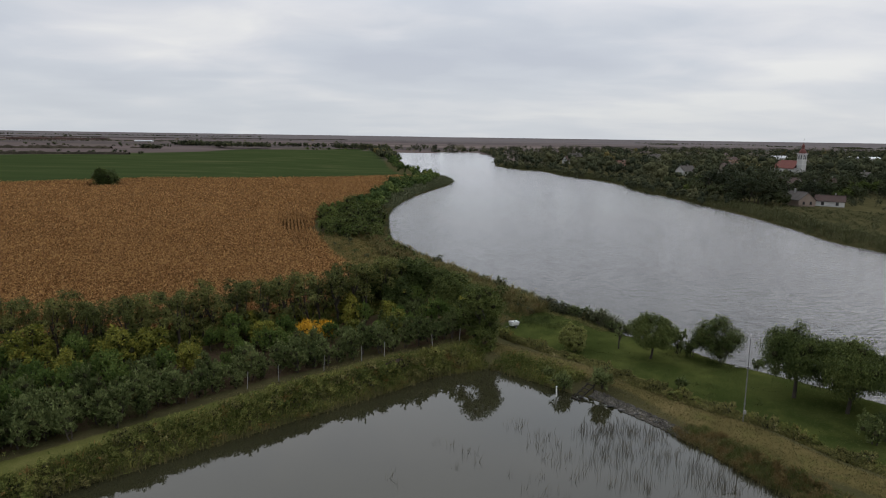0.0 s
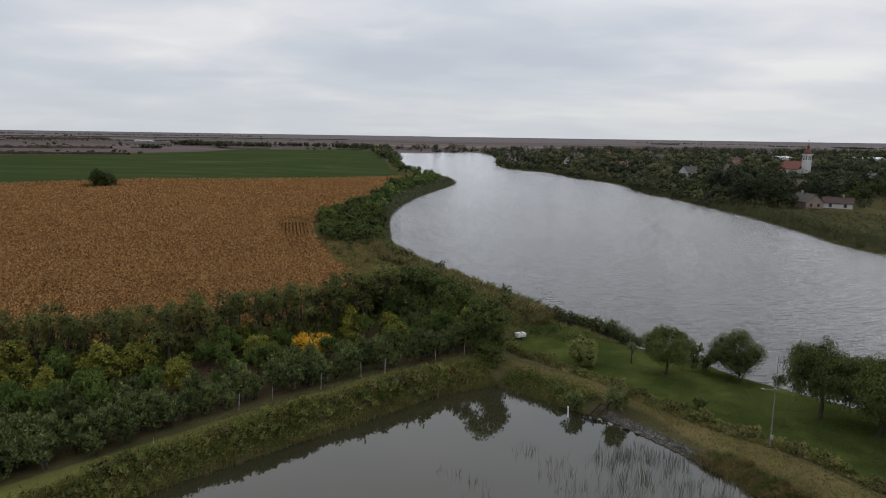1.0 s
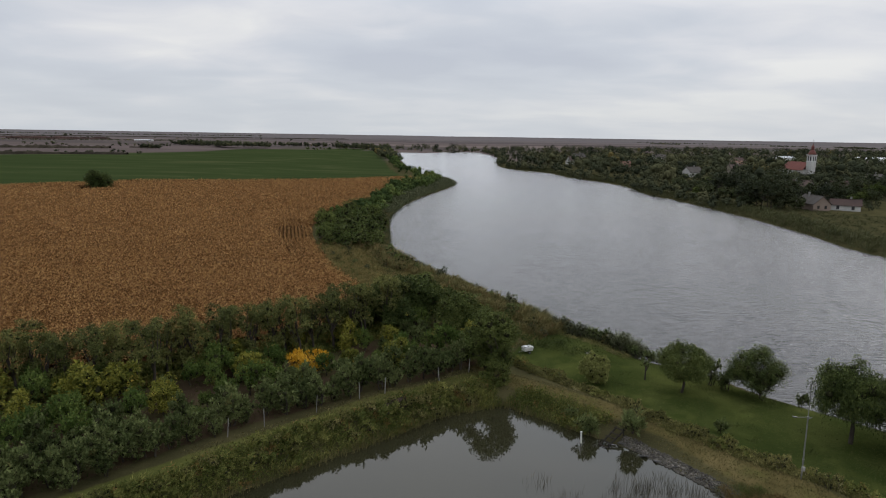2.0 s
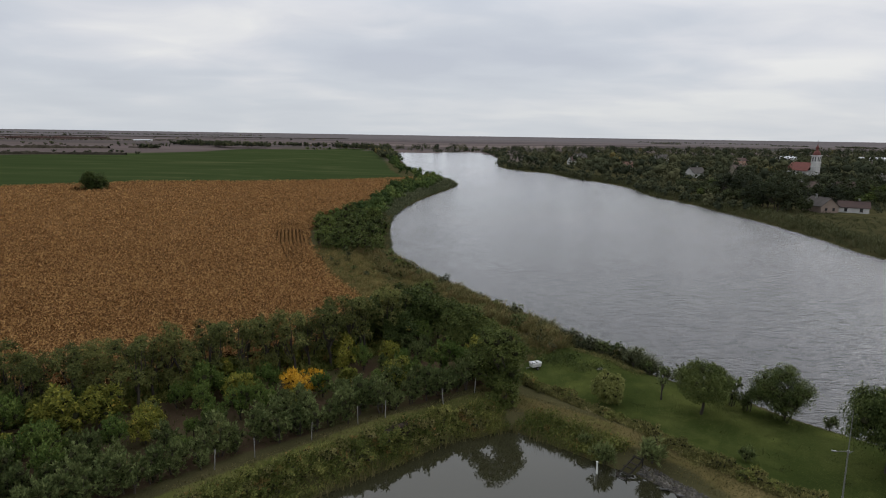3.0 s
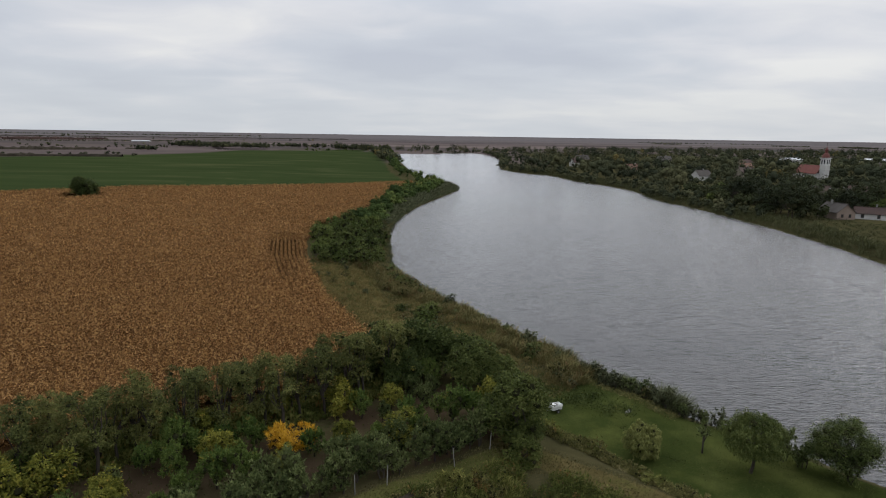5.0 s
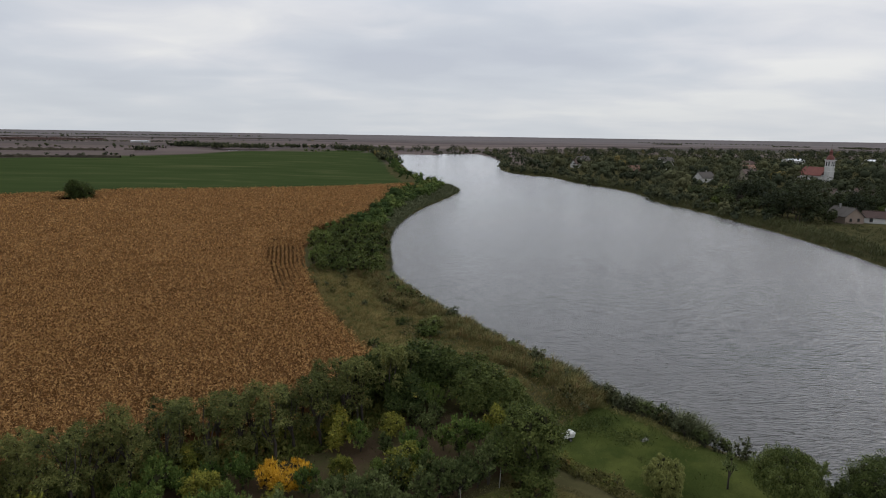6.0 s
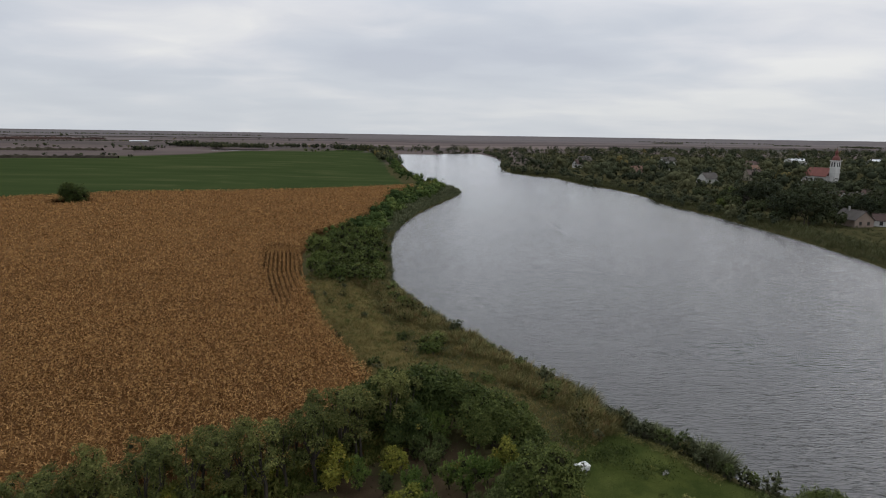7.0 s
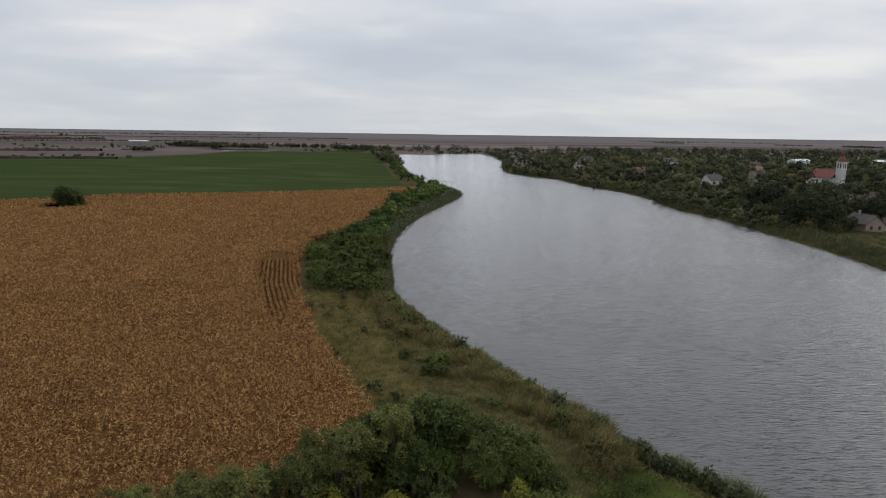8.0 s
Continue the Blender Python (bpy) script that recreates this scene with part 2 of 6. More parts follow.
L_RUST = leaves("rusty_sedge_blades", (0.040, 0.029, 0.011), (0.092, 0.064, 0.024), (0.165, 0.120, 0.050), (0.065, 0.078, 0.022), 0.50)
L_FLOWER = leaves("faded_flower_heads", (0.050, 0.056, 0.017), (0.105, 0.102, 0.033), (0.225, 0.195, 0.075), (0.30, 0.26, 0.13), 0.16, patch=0.8)
L_CORN = leaves("dry_corn_leaves", (0.076, 0.036, 0.012), (0.178, 0.088, 0.029), (0.405, 0.238, 0.096), sheer=0.2, patch=0.12, patchiness=0.25, single=0.85)
CORN_MASS = plain("maize_leaf_mass", (0.070, 0.036, 0.0145), (0.172, 0.091, 0.037), 0.9, 0.9, 0.8, 0.0, 0.0, 0.2)
L_GRASS = leaves("grass_blades", (0.028, 0.036, 0.011), (0.052, 0.062, 0.019), (0.098, 0.102, 0.034), (0.11, 0.10, 0.04), 0.12)
L_DRYGRASS = leaves("dry_grass_blades", (0.050, 0.050, 0.018), (0.092, 0.082, 0.032), (0.16, 0.13, 0.056))
L_STALK = leaves("dead_reed_stalks", (0.020, 0.018, 0.010), (0.042, 0.035, 0.020), (0.085, 0.068, 0.040))


# ---- the plan, in metres: x to the right, y ahead of the first eye, z up from the river ----
def curve(points, step=4):
    """A smooth line through points."""
    p = np.array(points, float)
    q = np.vstack([2 * p[0] - p[1], p, 2 * p[-1] - p[-2]])
    out = []
    for i in range(1, len(q) - 2):
        for k in range(step):
            u = k / step
            out.append(0.5 * (2 * q[i] + (q[i + 1] - q[i - 1]) * u + (2 * q[i - 1] - 5 * q[i] + 4 * q[i + 1] - q[i + 2]) * u * u + (3 * q[i] - q[i - 1] - 3 * q[i + 1] + q[i + 2]) * u ** 3))
    out.append(p[-1])
    return np.array(out)


def line_distance(x, y, line):
    """Distance of points from an open line."""
    x, y = np.asarray(x, float), np.asarray(y, float)
    if x.size < 50:
        a, v = np.asarray(line)[:-1], np.diff(line, axis=0)
        q = np.stack([x.ravel(), y.ravel()], 1)[:, None] - a
        u = np.clip((q * v).sum(-1) / np.maximum((v * v).sum(-1), 1e-9), 0, 1)
        return np.linalg.norm(q - u[..., None] * v, axis=-1).min(1).reshape(x.shape)
    d = np.full(np.shape(x), 1e9)
    for (ax, ay), (bx, by) in zip(line[:-1], line[1:]):
        vx, vy = bx - ax, by - ay
        u = np.clip(((x - ax) * vx + (y - ay) * vy) / max(vx * vx + vy * vy, 1e-9), 0, 1)
        d = np.minimum(d, np.hypot(x - ax - u * vx, y - ay - u * vy))
    return d


def inside(x, y, poly):
    x, y = np.asarray(x, float), np.asarray(y, float)
    if x.size < 50:
        (ax, ay), (bx, by) = np.asarray(poly).T, np.roll(poly, -1, axis=0).T
        px, py = x.ravel()[:, None], y.ravel()[:, None]
        hit = ((ay > py) != (by > py)) & (px < (bx - ax) * (py - ay) / np.where(by == ay, 1e-9, by - ay) + ax)
        return (hit.sum(1) % 2 == 1).reshape(x.shape)
    c = np.zeros(np.shape(x), bool)
    for (ax, ay), (bx, by) in zip(poly, np.roll(poly, -1, axis=0)):
        if ay != by:
            c ^= ((ay > y) != (by > y)) & (x < (bx - ax) * (y - ay) / (by - ay) + ax)
    return c


def signed(x, y, poly):
    """Distance from the outline of a polygon: above nought outside."""
    return np.where(inside(x, y, poly), -1, 1) * line_distance(x, y, np.vstack([poly, poly[:1]]))


def smooth(v):
    v = np.clip(v, 0, 1)
    return v * v * (3 - 2 * v)


LEFT_SHORE = curve([(230, -170), (140, -60), (90, 8), (60, 38), (47, 50), (40, 57), (33.2, 64.2), (30.6, 67.2), (27.8, 71.6), (22.5, 76), (20.6, 79.5), (16.3, 85), (13.4, 91), (8.0, 100), (2.0, 111), (-5.2, 124.5), (-11.8, 143), (-13.8, 159), (-16.3, 187), (-15.7, 217), (-9.7, 260), (-0.7, 299), (5.6, 331), (2, 348), (-8, 385), (-22, 450), (-35, 560), (-48, 680), (-66, 838), (-130, 850), (-320, 880)])
RIGHT_SHORE = curve([(-320, 915), (-130, 882), (-62, 868), (-18, 880), (46, 898), (57, 690), (45, 563), (46, 495), (69, 447), (76, 400), (91, 346), (89, 290), (94, 262), (95.5, 228), (97, 202), (96, 176), (94.5, 152), (98, 136), (108, 112), (130, 84), (180, 40), (300, -60)])
RIVER_EDGE = np.vstack([LEFT_SHORE, RIGHT_SHORE])
POND_LEVEL = 1.5
POND_EDGE = curve([(4.9, 60.1), (2.4, 58.9), (-0.1, 57.9), (-3.3, 54.9), (-10.2, 48.8), (-15.7, 44.1), (-19.7, 40.4), (-23.1, 37.6), (-30.6, 31.1), (-42.5, 19.3), (-54.7, 4.2), (-37.8, -18.5), (9.4, -24.1), (43.4, 6.1), (32.0, 23.0), (22.4, 37.8), (20.7, 41.0), (19.1, 44.4), (18.0, 46.2), (16.8, 48.3), (15.3, 50.3), (13.7, 52.4), (11.2, 54.5), (6.9, 58.3), (4.9, 60.1)], 3)[:-1]
PATH_LINE = curve([(3.8, 64.4), (-0.0, 61.0), (-4.5, 58.3), (-8.3, 55.3), (-13.1, 50.7), (-17.1, 47.2), (-22.5, 42.0), (-25.9, 38.5), (-31.4, 33.3), (-44.3, 22.7), (-64.6, -1.3)])
DIKE_LINE = curve([(3.2, 66.1), (5.3, 64.6), (7.8, 62.6), (10.7, 60.4), (14.2, 57.4), (16.4, 55.1), (18.4, 52.5), (22.0, 46.7), (25.0, 42.1), (28.6, 38.1), (39.8, 26.9), (58.0, 8.0)])
WEED_LINE = curve([(6.4, 71.2), (9.6, 69.0), (13.5, 62.5), (16.8, 55.9), (20.2, 51.8), (23.7, 48.1), (27.5, 45.6), (30.6, 42.3), (40.2, 32.2), (61.0, 11.0)])
FENCE_LINE = curve([(3.1, 66.6), (-0.4, 62.9), (-7.3, 58.6), (-16.4, 51.2), (-23.8, 43.9), (-31.4, 36.4), (-44.3, 24.1)])
ACACIA_LINE = curve([(-68.7, 38.7), (-52.4, 47.7), (-38.4, 55.0), (-32.5, 57.2), (-27.1, 59.4), (-23.4, 62.3), (-20.2, 64.6), (-17.2, 66.1), (-14.0, 67.4), (-12.1, 69.1), (-9.5, 71.8), (-5.4, 75.8)])
CORN_EDGE = np.array([(-9.5, 87.8), (-12.3, 94.6), (-18.6, 111.1), (-25.0, 131.0), (-28.6, 143.0), (-33.0, 163.0), (-35.0, 188.0), (-28.0, 211.0), (-24.0, 245.0), (-24.0, 291.0), (-16.0, 335.0), (-18.0, 344.0), (-25.5, 337.0), (-49.5, 319.0), (-71.5, 305.0), (-90.0, 291.0), (-109.0, 281.0), (-126.0, 271.0), (-139.0, 256.0), (-153.0, 247.0), (-170.0, 232.0), (-260.0, 160.0), (-276.5, 0.6), (-110.6, 19.0), (-68.2, 43.0), (-41.5, 58.2), (-29.4, 62.9), (-22.8, 67.7), (-16.5, 71.3), (-9.0, 79.6)])
WHEAT_EDGE = np.array([(-20, 348), (-38, 450), (-50, 560), (-64, 700), (-84, 850), (-113, 905), (-236, 895), (-267, 665), (-370, 545), (-560, 400), (-700, 150), (-300, 0), (-260, 161), (-170, 233), (-153, 248), (-139, 257), (-126, 272), (-109, 282), (-90, 292), (-71.5, 306), (-49.5, 320), (-25.5, 338)])
ROW_GAP = np.array([(-26.6, 118.5), (-33.2, 135), (-37.6, 149), (-40.6, 163), (-41.2, 171), (-36, 170), (-31.2, 152), (-27.4, 139.5), (-26.4, 132)])
MEADOW_EDGE = np.array([(-29.0, 143.0), (-25.5, 131.0), (-18.9, 111.3), (-12.7, 94.9), (-9.8, 87.3), (-8.3, 80.9), (-1.9, 85.1), (-4.8, 96.3), (-8.9, 111.3), (-14.0, 128.0), (-17.0, 140.0)])
ORCHARD_EDGE = np.vstack([FENCE_LINE, [(-68.2, 41.1)], ACACIA_LINE[4:], [(-0.1, 76.2), (2.8, 71.2)]])
LAWN_EDGE = np.vstack([WEED_LINE, LEFT_SHORE[8:46], [(12.0, 82.0), (8.0, 76.8)]])


def land(x, y):
    """Height of the ground."""
    x, y = np.asarray(x, float), np.asarray(y, float)
    river, pond = signed(x, y, RIVER_EDGE), signed(x, y, POND_EDGE)
    far = np.hypot(x, y)
    top = 1.2 + 1.5 * smooth((-x - 45) / 90) * smooth((y - 90) / 150)
    west = (1.85 + 0.25 * smooth((y - 58) / 10)) * smooth((9 - x) / 9) * smooth((118 - y) / 40)
    top = top + np.maximum(west, 1.1 * smooth((9.5 - pond) / 4.5))
    top = top + 1.3 * smooth((x - 105) / 120) * smooth((y - 120) / 120)
    top = top + 0.10 * np.sin(x * 0.35 + 1.3 * np.sin(y * 0.21)) * np.sin(y * 0.31) * (far < 400)
    top = top + 4.5 * smooth((far - 2300) / 2700)
    z = np.where(river > 0, top * smooth(river / 3.4) ** 0.8, -1.2 * smooth(-river / 5))
    bank = np.where(pond > 0, POND_LEVEL - 0.05 + (z - POND_LEVEL + 0.05) * smooth(pond / (2.7 + 0.6 * smooth((x - 9) / 4)) + 0.07), POND_LEVEL - 0.05 - 1.0 * smooth(-pond / 3))
    return np.where(pond < 4, bank, z)


def height(x, y):
    """Height of the ground at one place."""
    return float(land(np.array([x]), np.array([y]))[0])


def axis(lo, hi, step, out_lo, out_hi, grow=1.09):
    mid = list(np.arange(lo, hi, step))
    a, s = [], step
    while (a[-1] if a else lo) > out_lo:
        s *= grow
        a.append((a[-1] if a else lo) - s)
    b, s = [], step
    while (b[-1] if b else mid[-1]) < out_hi:
        s *= grow
        b.append((b[-1] if b else mid[-1]) + s)
    return np.array(a[::-1] + mid + b)


def mesh_of(name, chunks, mats=(), soft=False):
    """One mesh out of (corners, faces, material index) chunks."""
    me = bpy.data.meshes.new(name)
    vs, loops, starts, mi, nv, nl = [], [], [], [], 0, 0
    for v, f, k in chunks:
        v, f = np.asarray(v, np.float32).reshape(-1, 3), np.asarray(f, np.int64)
        if not len(f):
            continue
        vs.append(v)
        loops.append((f + nv).ravel())
        starts.append(nl + np.arange(len(f)) * f.shape[1])
        mi.append(np.full(len(f), k))
        nv, nl = nv + len(v), nl + f.size
    vs, loops, starts, mi = np.concatenate(vs), np.concatenate(loops), np.concatenate(starts), np.concatenate(mi)
    me.vertices.add(len(vs))
    me.vertices.foreach_set("co", vs.ravel())
    me.loops.add(len(loops))
    me.loops.foreach_set("vertex_index", loops.astype(np.int32))
    me.polygons.add(len(starts))
    me.polygons.foreach_set("loop_start", starts.astype(np.int32))
    for m in mats:
        me.materials.append(m)
    me.polygons.foreach_set("material_index", mi.astype(np.int32))
    me.polygons.foreach_set("use_smooth", np.full(len(starts), soft))
    me.update(calc_edges=True)
    me.validate()
    return me


def grid_faces(nx, ny):
    i = np.arange(nx - 1)[None, :] + np.arange(ny - 1)[:, None] * nx
    i = i.ravel()
    return np.stack([i, i + 1, i + 1 + nx, i + nx], 1)


def build_ground():
    xs, ys = axis(-48, 44, 0.6, -5300, 5300, 1.1), axis(36, 120, 0.6, -5300, 5300, 1.1)
    x, y = np.meshgrid(xs, ys)
    x, y = x.ravel(), y.ravel()
    me = mesh_of("ground", [(np.stack([x, y, land(x, y)], 1), grid_faces(len(xs), len(ys)), 0)], [GROUND], True)
    w1 = 0.95 * smooth(1.5 - line_distance(x, y, PATH_LINE) / 1.0)
    dike = 0.95 * smooth(1.5 - line_distance(x, y, DIKE_LINE) / (1.4 + 0.6 * smooth((54 - y) / 10)))
    rank = smooth(0.5 - signed(x, y, MEADOW_EDGE) / 2.0)
    dike = np.maximum(dike, 0.85 * rank)
    lawn = smooth(0.5 - signed(x, y, LAWN_EDGE) / 1.5) * (1 - w1) * (1 - dike) * smooth((signed(x, y, RIVER_EDGE) - 0.8) / 1.6)
    soil = smooth(0.5 - signed(x, y, ORCHARD_EDGE) / 1.5) * (1 - w1)
    wheat = smooth(0.5 - signed(x, y, WHEAT_EDGE) / 6.0)
    corn = smooth(0.5 - signed(x, y, CORN_EDGE) / 1.5)
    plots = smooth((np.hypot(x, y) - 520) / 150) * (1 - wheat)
    plots = np.where((x > 100) & (y > 60) & (x * 0.2 + y < 950), 0, plots)
    # the fourth crops channel grows with distance and weighs the painted haze
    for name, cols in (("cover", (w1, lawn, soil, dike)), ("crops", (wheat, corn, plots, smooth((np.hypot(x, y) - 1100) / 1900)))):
        a = me.color_attributes.new(name, "FLOAT_COLOR", "POINT")
        a.data.foreach_set("color", np.stack(cols, 1).astype(np.float32).ravel())
    return tagged(new("ground", me), "flat river plain with grass, soil and fields", "ground", kind="structure")


build_ground()


def sheet(name, outline, z, mat, label):
    bm = bmesh.new()
    f = bm.faces.new([bm.verts.new((px, py, z)) for px, py in outline])
    bmesh.ops.triangulate(bm, faces=[f])
    bmesh.ops.recalc_face_normals(bm, faces=bm.faces)
    if bm.faces[:] and bm.faces[0].normal.z < 0:
        bmesh.ops.reverse_faces(bm, faces=bm.faces)
    me = bpy.data.meshes.new(name)
    bm.to_mesh(me)
    bm.free()
    me.materials.append(mat)
    return tagged(new(name, me), label, "water", kind="structure")


def widened(edge, by):
    d = np.roll(edge, -1, 0) - np.roll(edge, 1, 0)
    n = np.stack([d[:, 1], -d[:, 0]], 1) / np.maximum(np.hypot(d[:, 0], d[:, 1]), 1e-6)[:, None]
    test = edge + n * 0.5
    s = 1 if np.mean(signed(test[:, 0], test[:, 1], edge) > 0) > 0.5 else -1
    return edge + n * by * s


sheet("river", RIVER_EDGE, 0.0, RIVER, "wide grey river with wind ripples")
sheet("pond", widened(POND_EDGE, 0.4), POND_LEVEL, POND, "still dark fish pond reflecting the sky")


# ---- plants ----
rng = np.random.default_rng(7)


def unit(v):
    return v / np.maximum(np.linalg.norm(v, axis=-1, keepdims=True), 1e-6)


def leaf_blades(at, along, length, width, face=None):
    """Pointed leaves: place, direction, length and width of each, and the side they turn up."""
    n = len(at)
    d = unit(along)
    s = unit(np.cross(d, rng.normal(size=(n, 3)) if face is None else face))
    L, W = np.broadcast_to(length, n)[:, None], np.broadcast_to(width, n)[:, None]
    v = np.stack([at + s * W * 0.5, at - s * W * 0.5, at + d * L], 1)
    return v.reshape(-1, 3), np.arange(3 * n).reshape(n, 3)


def sprays(cs, rs, count, leaf, style, high, stem):
    """Leaves in sprays on the lobes of a crown: flat tufts, upright shoots or hanging caps."""
    per = {"shoots": 14, "spiky": 16, "weeping": 46}.get(style, 15)
    k = max(len(cs) * 3, count // per)
    lobe = rng.choice(len(cs), k, p=rs ** 2 / np.sum(rs ** 2))
    u = unit(rng.normal(size=(k, 3)) + np.array([0, 0, 0.3]))
    mid = cs[lobe] + u * (rs[lobe] * rng.uniform(0.55, 1.12, k))[:, None]
    pick = rng.integers(k, size=count)
    size = leaf * rng.uniform(0.6, 1.45, count)
    up = np.array([0, 0, 1.0])
    out, r = u[pick], rs[lobe][pick]
    if style in ("shoots", "spiky"):
        way = unit(u * (0.4 if style == "shoots" else 1.0) + up + rng.normal(size=(k, 3)) * 0.16)
        tall = (0.5 * rs[lobe] + 0.07 * high) * rng.uniform(0.6, 1.5, k)
        s = rng.uniform(size=count)
        side = unit(rng.normal(size=(count, 3)))
        at = mid[pick] + way[pick] * (tall[pick] * (s - 0.35))[:, None] + side * (leaf * 0.75 * (1.15 - s))[:, None]
        along = side * 0.7 + way[pick] * 0.8
        face = unit(np.cross(along, np.cross(up, along) + 1e-4) + rng.normal(size=(count, 3)) * 0.35)
        wide = 0.62 if style == "shoots" else 0.3
    elif style == "weeping":
        a = np.maximum(0.40 * r, 2.2 * leaf)
        w, q = rng.uniform(0, 2 * np.pi, count), np.sqrt(rng.uniform(size=count))
        ray = np.column_stack([np.cos(w), np.sin(w), np.zeros(count)])
        at = mid[pick] + ray * (a * q)[:, None] - up * (a * (0.9 * q ** 2.4 + 0.9 * q * rng.uniform(size=count) ** 2))[:, None]
        along = ray * (1.15 - q)[:, None] - up * (0.25 + q)[:, None] + rng.normal(size=(count, 3)) * 0.22
        face = ray * (0.3 + q)[:, None] + up * (1.2 - q)[:, None] + rng.normal(size=(count, 3)) * 0.3
        size, wide = size * 1.25, 0.5
    else:
        a = np.maximum(0.33 * r, 1.5 * leaf)
        flat = unit(u * 0.55 + up * 0.75 + rng.normal(size=(k, 3)) * 0.22)
        off = rng.normal(size=(count, 3)) * 0.62
        off -= 0.55 * flat[pick] * np.sum(off * flat[pick], axis=1)[:, None]
        at = mid[pick] + off * a[:, None]
        along = off + out * 0.5 + rng.normal(size=(count, 3)) * 0.45 - up * 0.2
        face = flat[pick] + rng.normal(size=(count, 3)) * 0.33
        wide = 0.78
    low = 0.9 * stem if style == "weeping" else 0.05 * high
    at[:, 2] = np.maximum(at[:, 2], low + 0.12 * high * rng.uniform(size=count) ** 2)
    return leaf_blades(at, along, size * 1.4, size * 1.4 * wide, face)


def limb(p0, p1, r0, r1, sides=6, rings=3, bend=0.08):
    """A tapered, slightly bent limb."""
    p0, p1 = np.array(p0, float), np.array(p1, float)
    d = unit(p1 - p0)
    a = unit(np.cross(d, (0.31, 0.77, 0.2)))
    b = np.cross(d, a)
    off = (rng.normal() * a + rng.normal() * b) * bend * np.linalg.norm(p1 - p0)
    vs = []
    for k in range(rings + 1):
        u = k / rings
        c = p0 + (p1 - p0) * u + off * math.sin(math.pi * u)
        r = r0 + (r1 - r0) * u
        for s in range(sides):
            w = 2 * math.pi * s / sides
            vs.append(c + a * r * math.cos(w) + b * r * math.sin(w))
    f = [(k * sides + s, k * sides + (s + 1) % sides, (k + 1) * sides + (s + 1) % sides, (k + 1) * sides + s) for k in range(rings) for s in range(sides)]
    return np.array(vs), np.array(f)


def ball():
    bm = bmesh.new()
    bmesh.ops.create_icosphere(bm, subdivisions=1, radius=1.0)
    out = np.array([v.co for v in bm.verts]), np.array([[v.index for v in f.verts] for f in bm.faces])
    bm.free()
    return out


BALL = ball()


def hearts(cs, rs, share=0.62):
    """The knobbly heart of each lobe of a crown, hidden under its leaves."""
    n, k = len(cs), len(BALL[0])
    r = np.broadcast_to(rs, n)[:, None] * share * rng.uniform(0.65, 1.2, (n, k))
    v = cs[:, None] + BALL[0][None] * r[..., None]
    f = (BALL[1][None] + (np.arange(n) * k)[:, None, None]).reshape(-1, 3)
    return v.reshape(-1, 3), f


def part_of(name, mesh, parent, label=""):
    ob = new(name, mesh)
    ob.parent = parent
    return tagged(ob, label)


def plant(name, label, category, group, high, wide, stem, lobes, count, leaf, mat, style="round", spread=0.62, stems=1, lobe=(0.34, 0.58)):
    """A tree or shrub at the origin: trunk with limbs, and a crown of leaf clumps on lobes."""
    root = new(name)
    crown_mid = stem + (high - stem) * 0.5
    half = np.array([wide / 2, wide / 2, (high - stem) / 2])
    cs, rs = [], []
    for k in range(lobes):
        u = unit(rng.normal(size=3)) * rng.uniform(0.25, 1.0) ** 0.5
        if style == "acacia":
            u[2] = 1 - 1.9 * rng.uniform() ** 1.4
            u[:2] *= 0.75 + 0.35 * rng.uniform()
        c = np.array([0, 0, crown_mid]) + u * half * spread
        r = rng.uniform(*lobe) * min(half[0], half[2] * 1.2)
        cs.append(c), rs.append(r)
    cs, rs = np.array(cs), np.array(rs)
    wood = []
    base_r = 0.022 * high + 0.02
    for k in range(stems):
        foot = np.array([rng.uniform(-0.15, 0.15) * (stems > 1) * wide, rng.uniform(-0.15, 0.15) * (stems > 1) * wide, -0.15])
        tip = np.array([foot[0] * 1.5 + rng.normal() * 0.05 * wide, foot[1] * 1.5 + rng.normal() * 0.05 * wide, stem + (high - stem) * 0.3])
        wood.append((*limb(foot, tip, base_r / stems ** 0.4, base_r * 0.6 / stems ** 0.4, 7, 4, 0.05), 0))
        for c in cs[k::stems][:12]:
            start = foot + (tip - foot) * rng.uniform(0.55, 1.0)
            wood.append((*limb(start, c + (0, 0, 0.15 * rs[0]), base_r * 0.42, base_r * 0.10, 4, 2, 0.08), 0))
    part_of("trunk", mesh_of("trunk", wood, [BARK], True), root)
    count = int(count * 1.6)
    v, f = sprays(cs, rs, count, leaf, style, high, stem)
    # dark cores paint the shade seen between the leaves
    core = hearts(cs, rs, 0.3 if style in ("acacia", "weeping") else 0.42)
    part_of("crown", mesh_of("crown", [(v, f, 0), (*core, 1)], [mat, CROWN_SHADE]), root)
    return tagged(root, label, category, group)


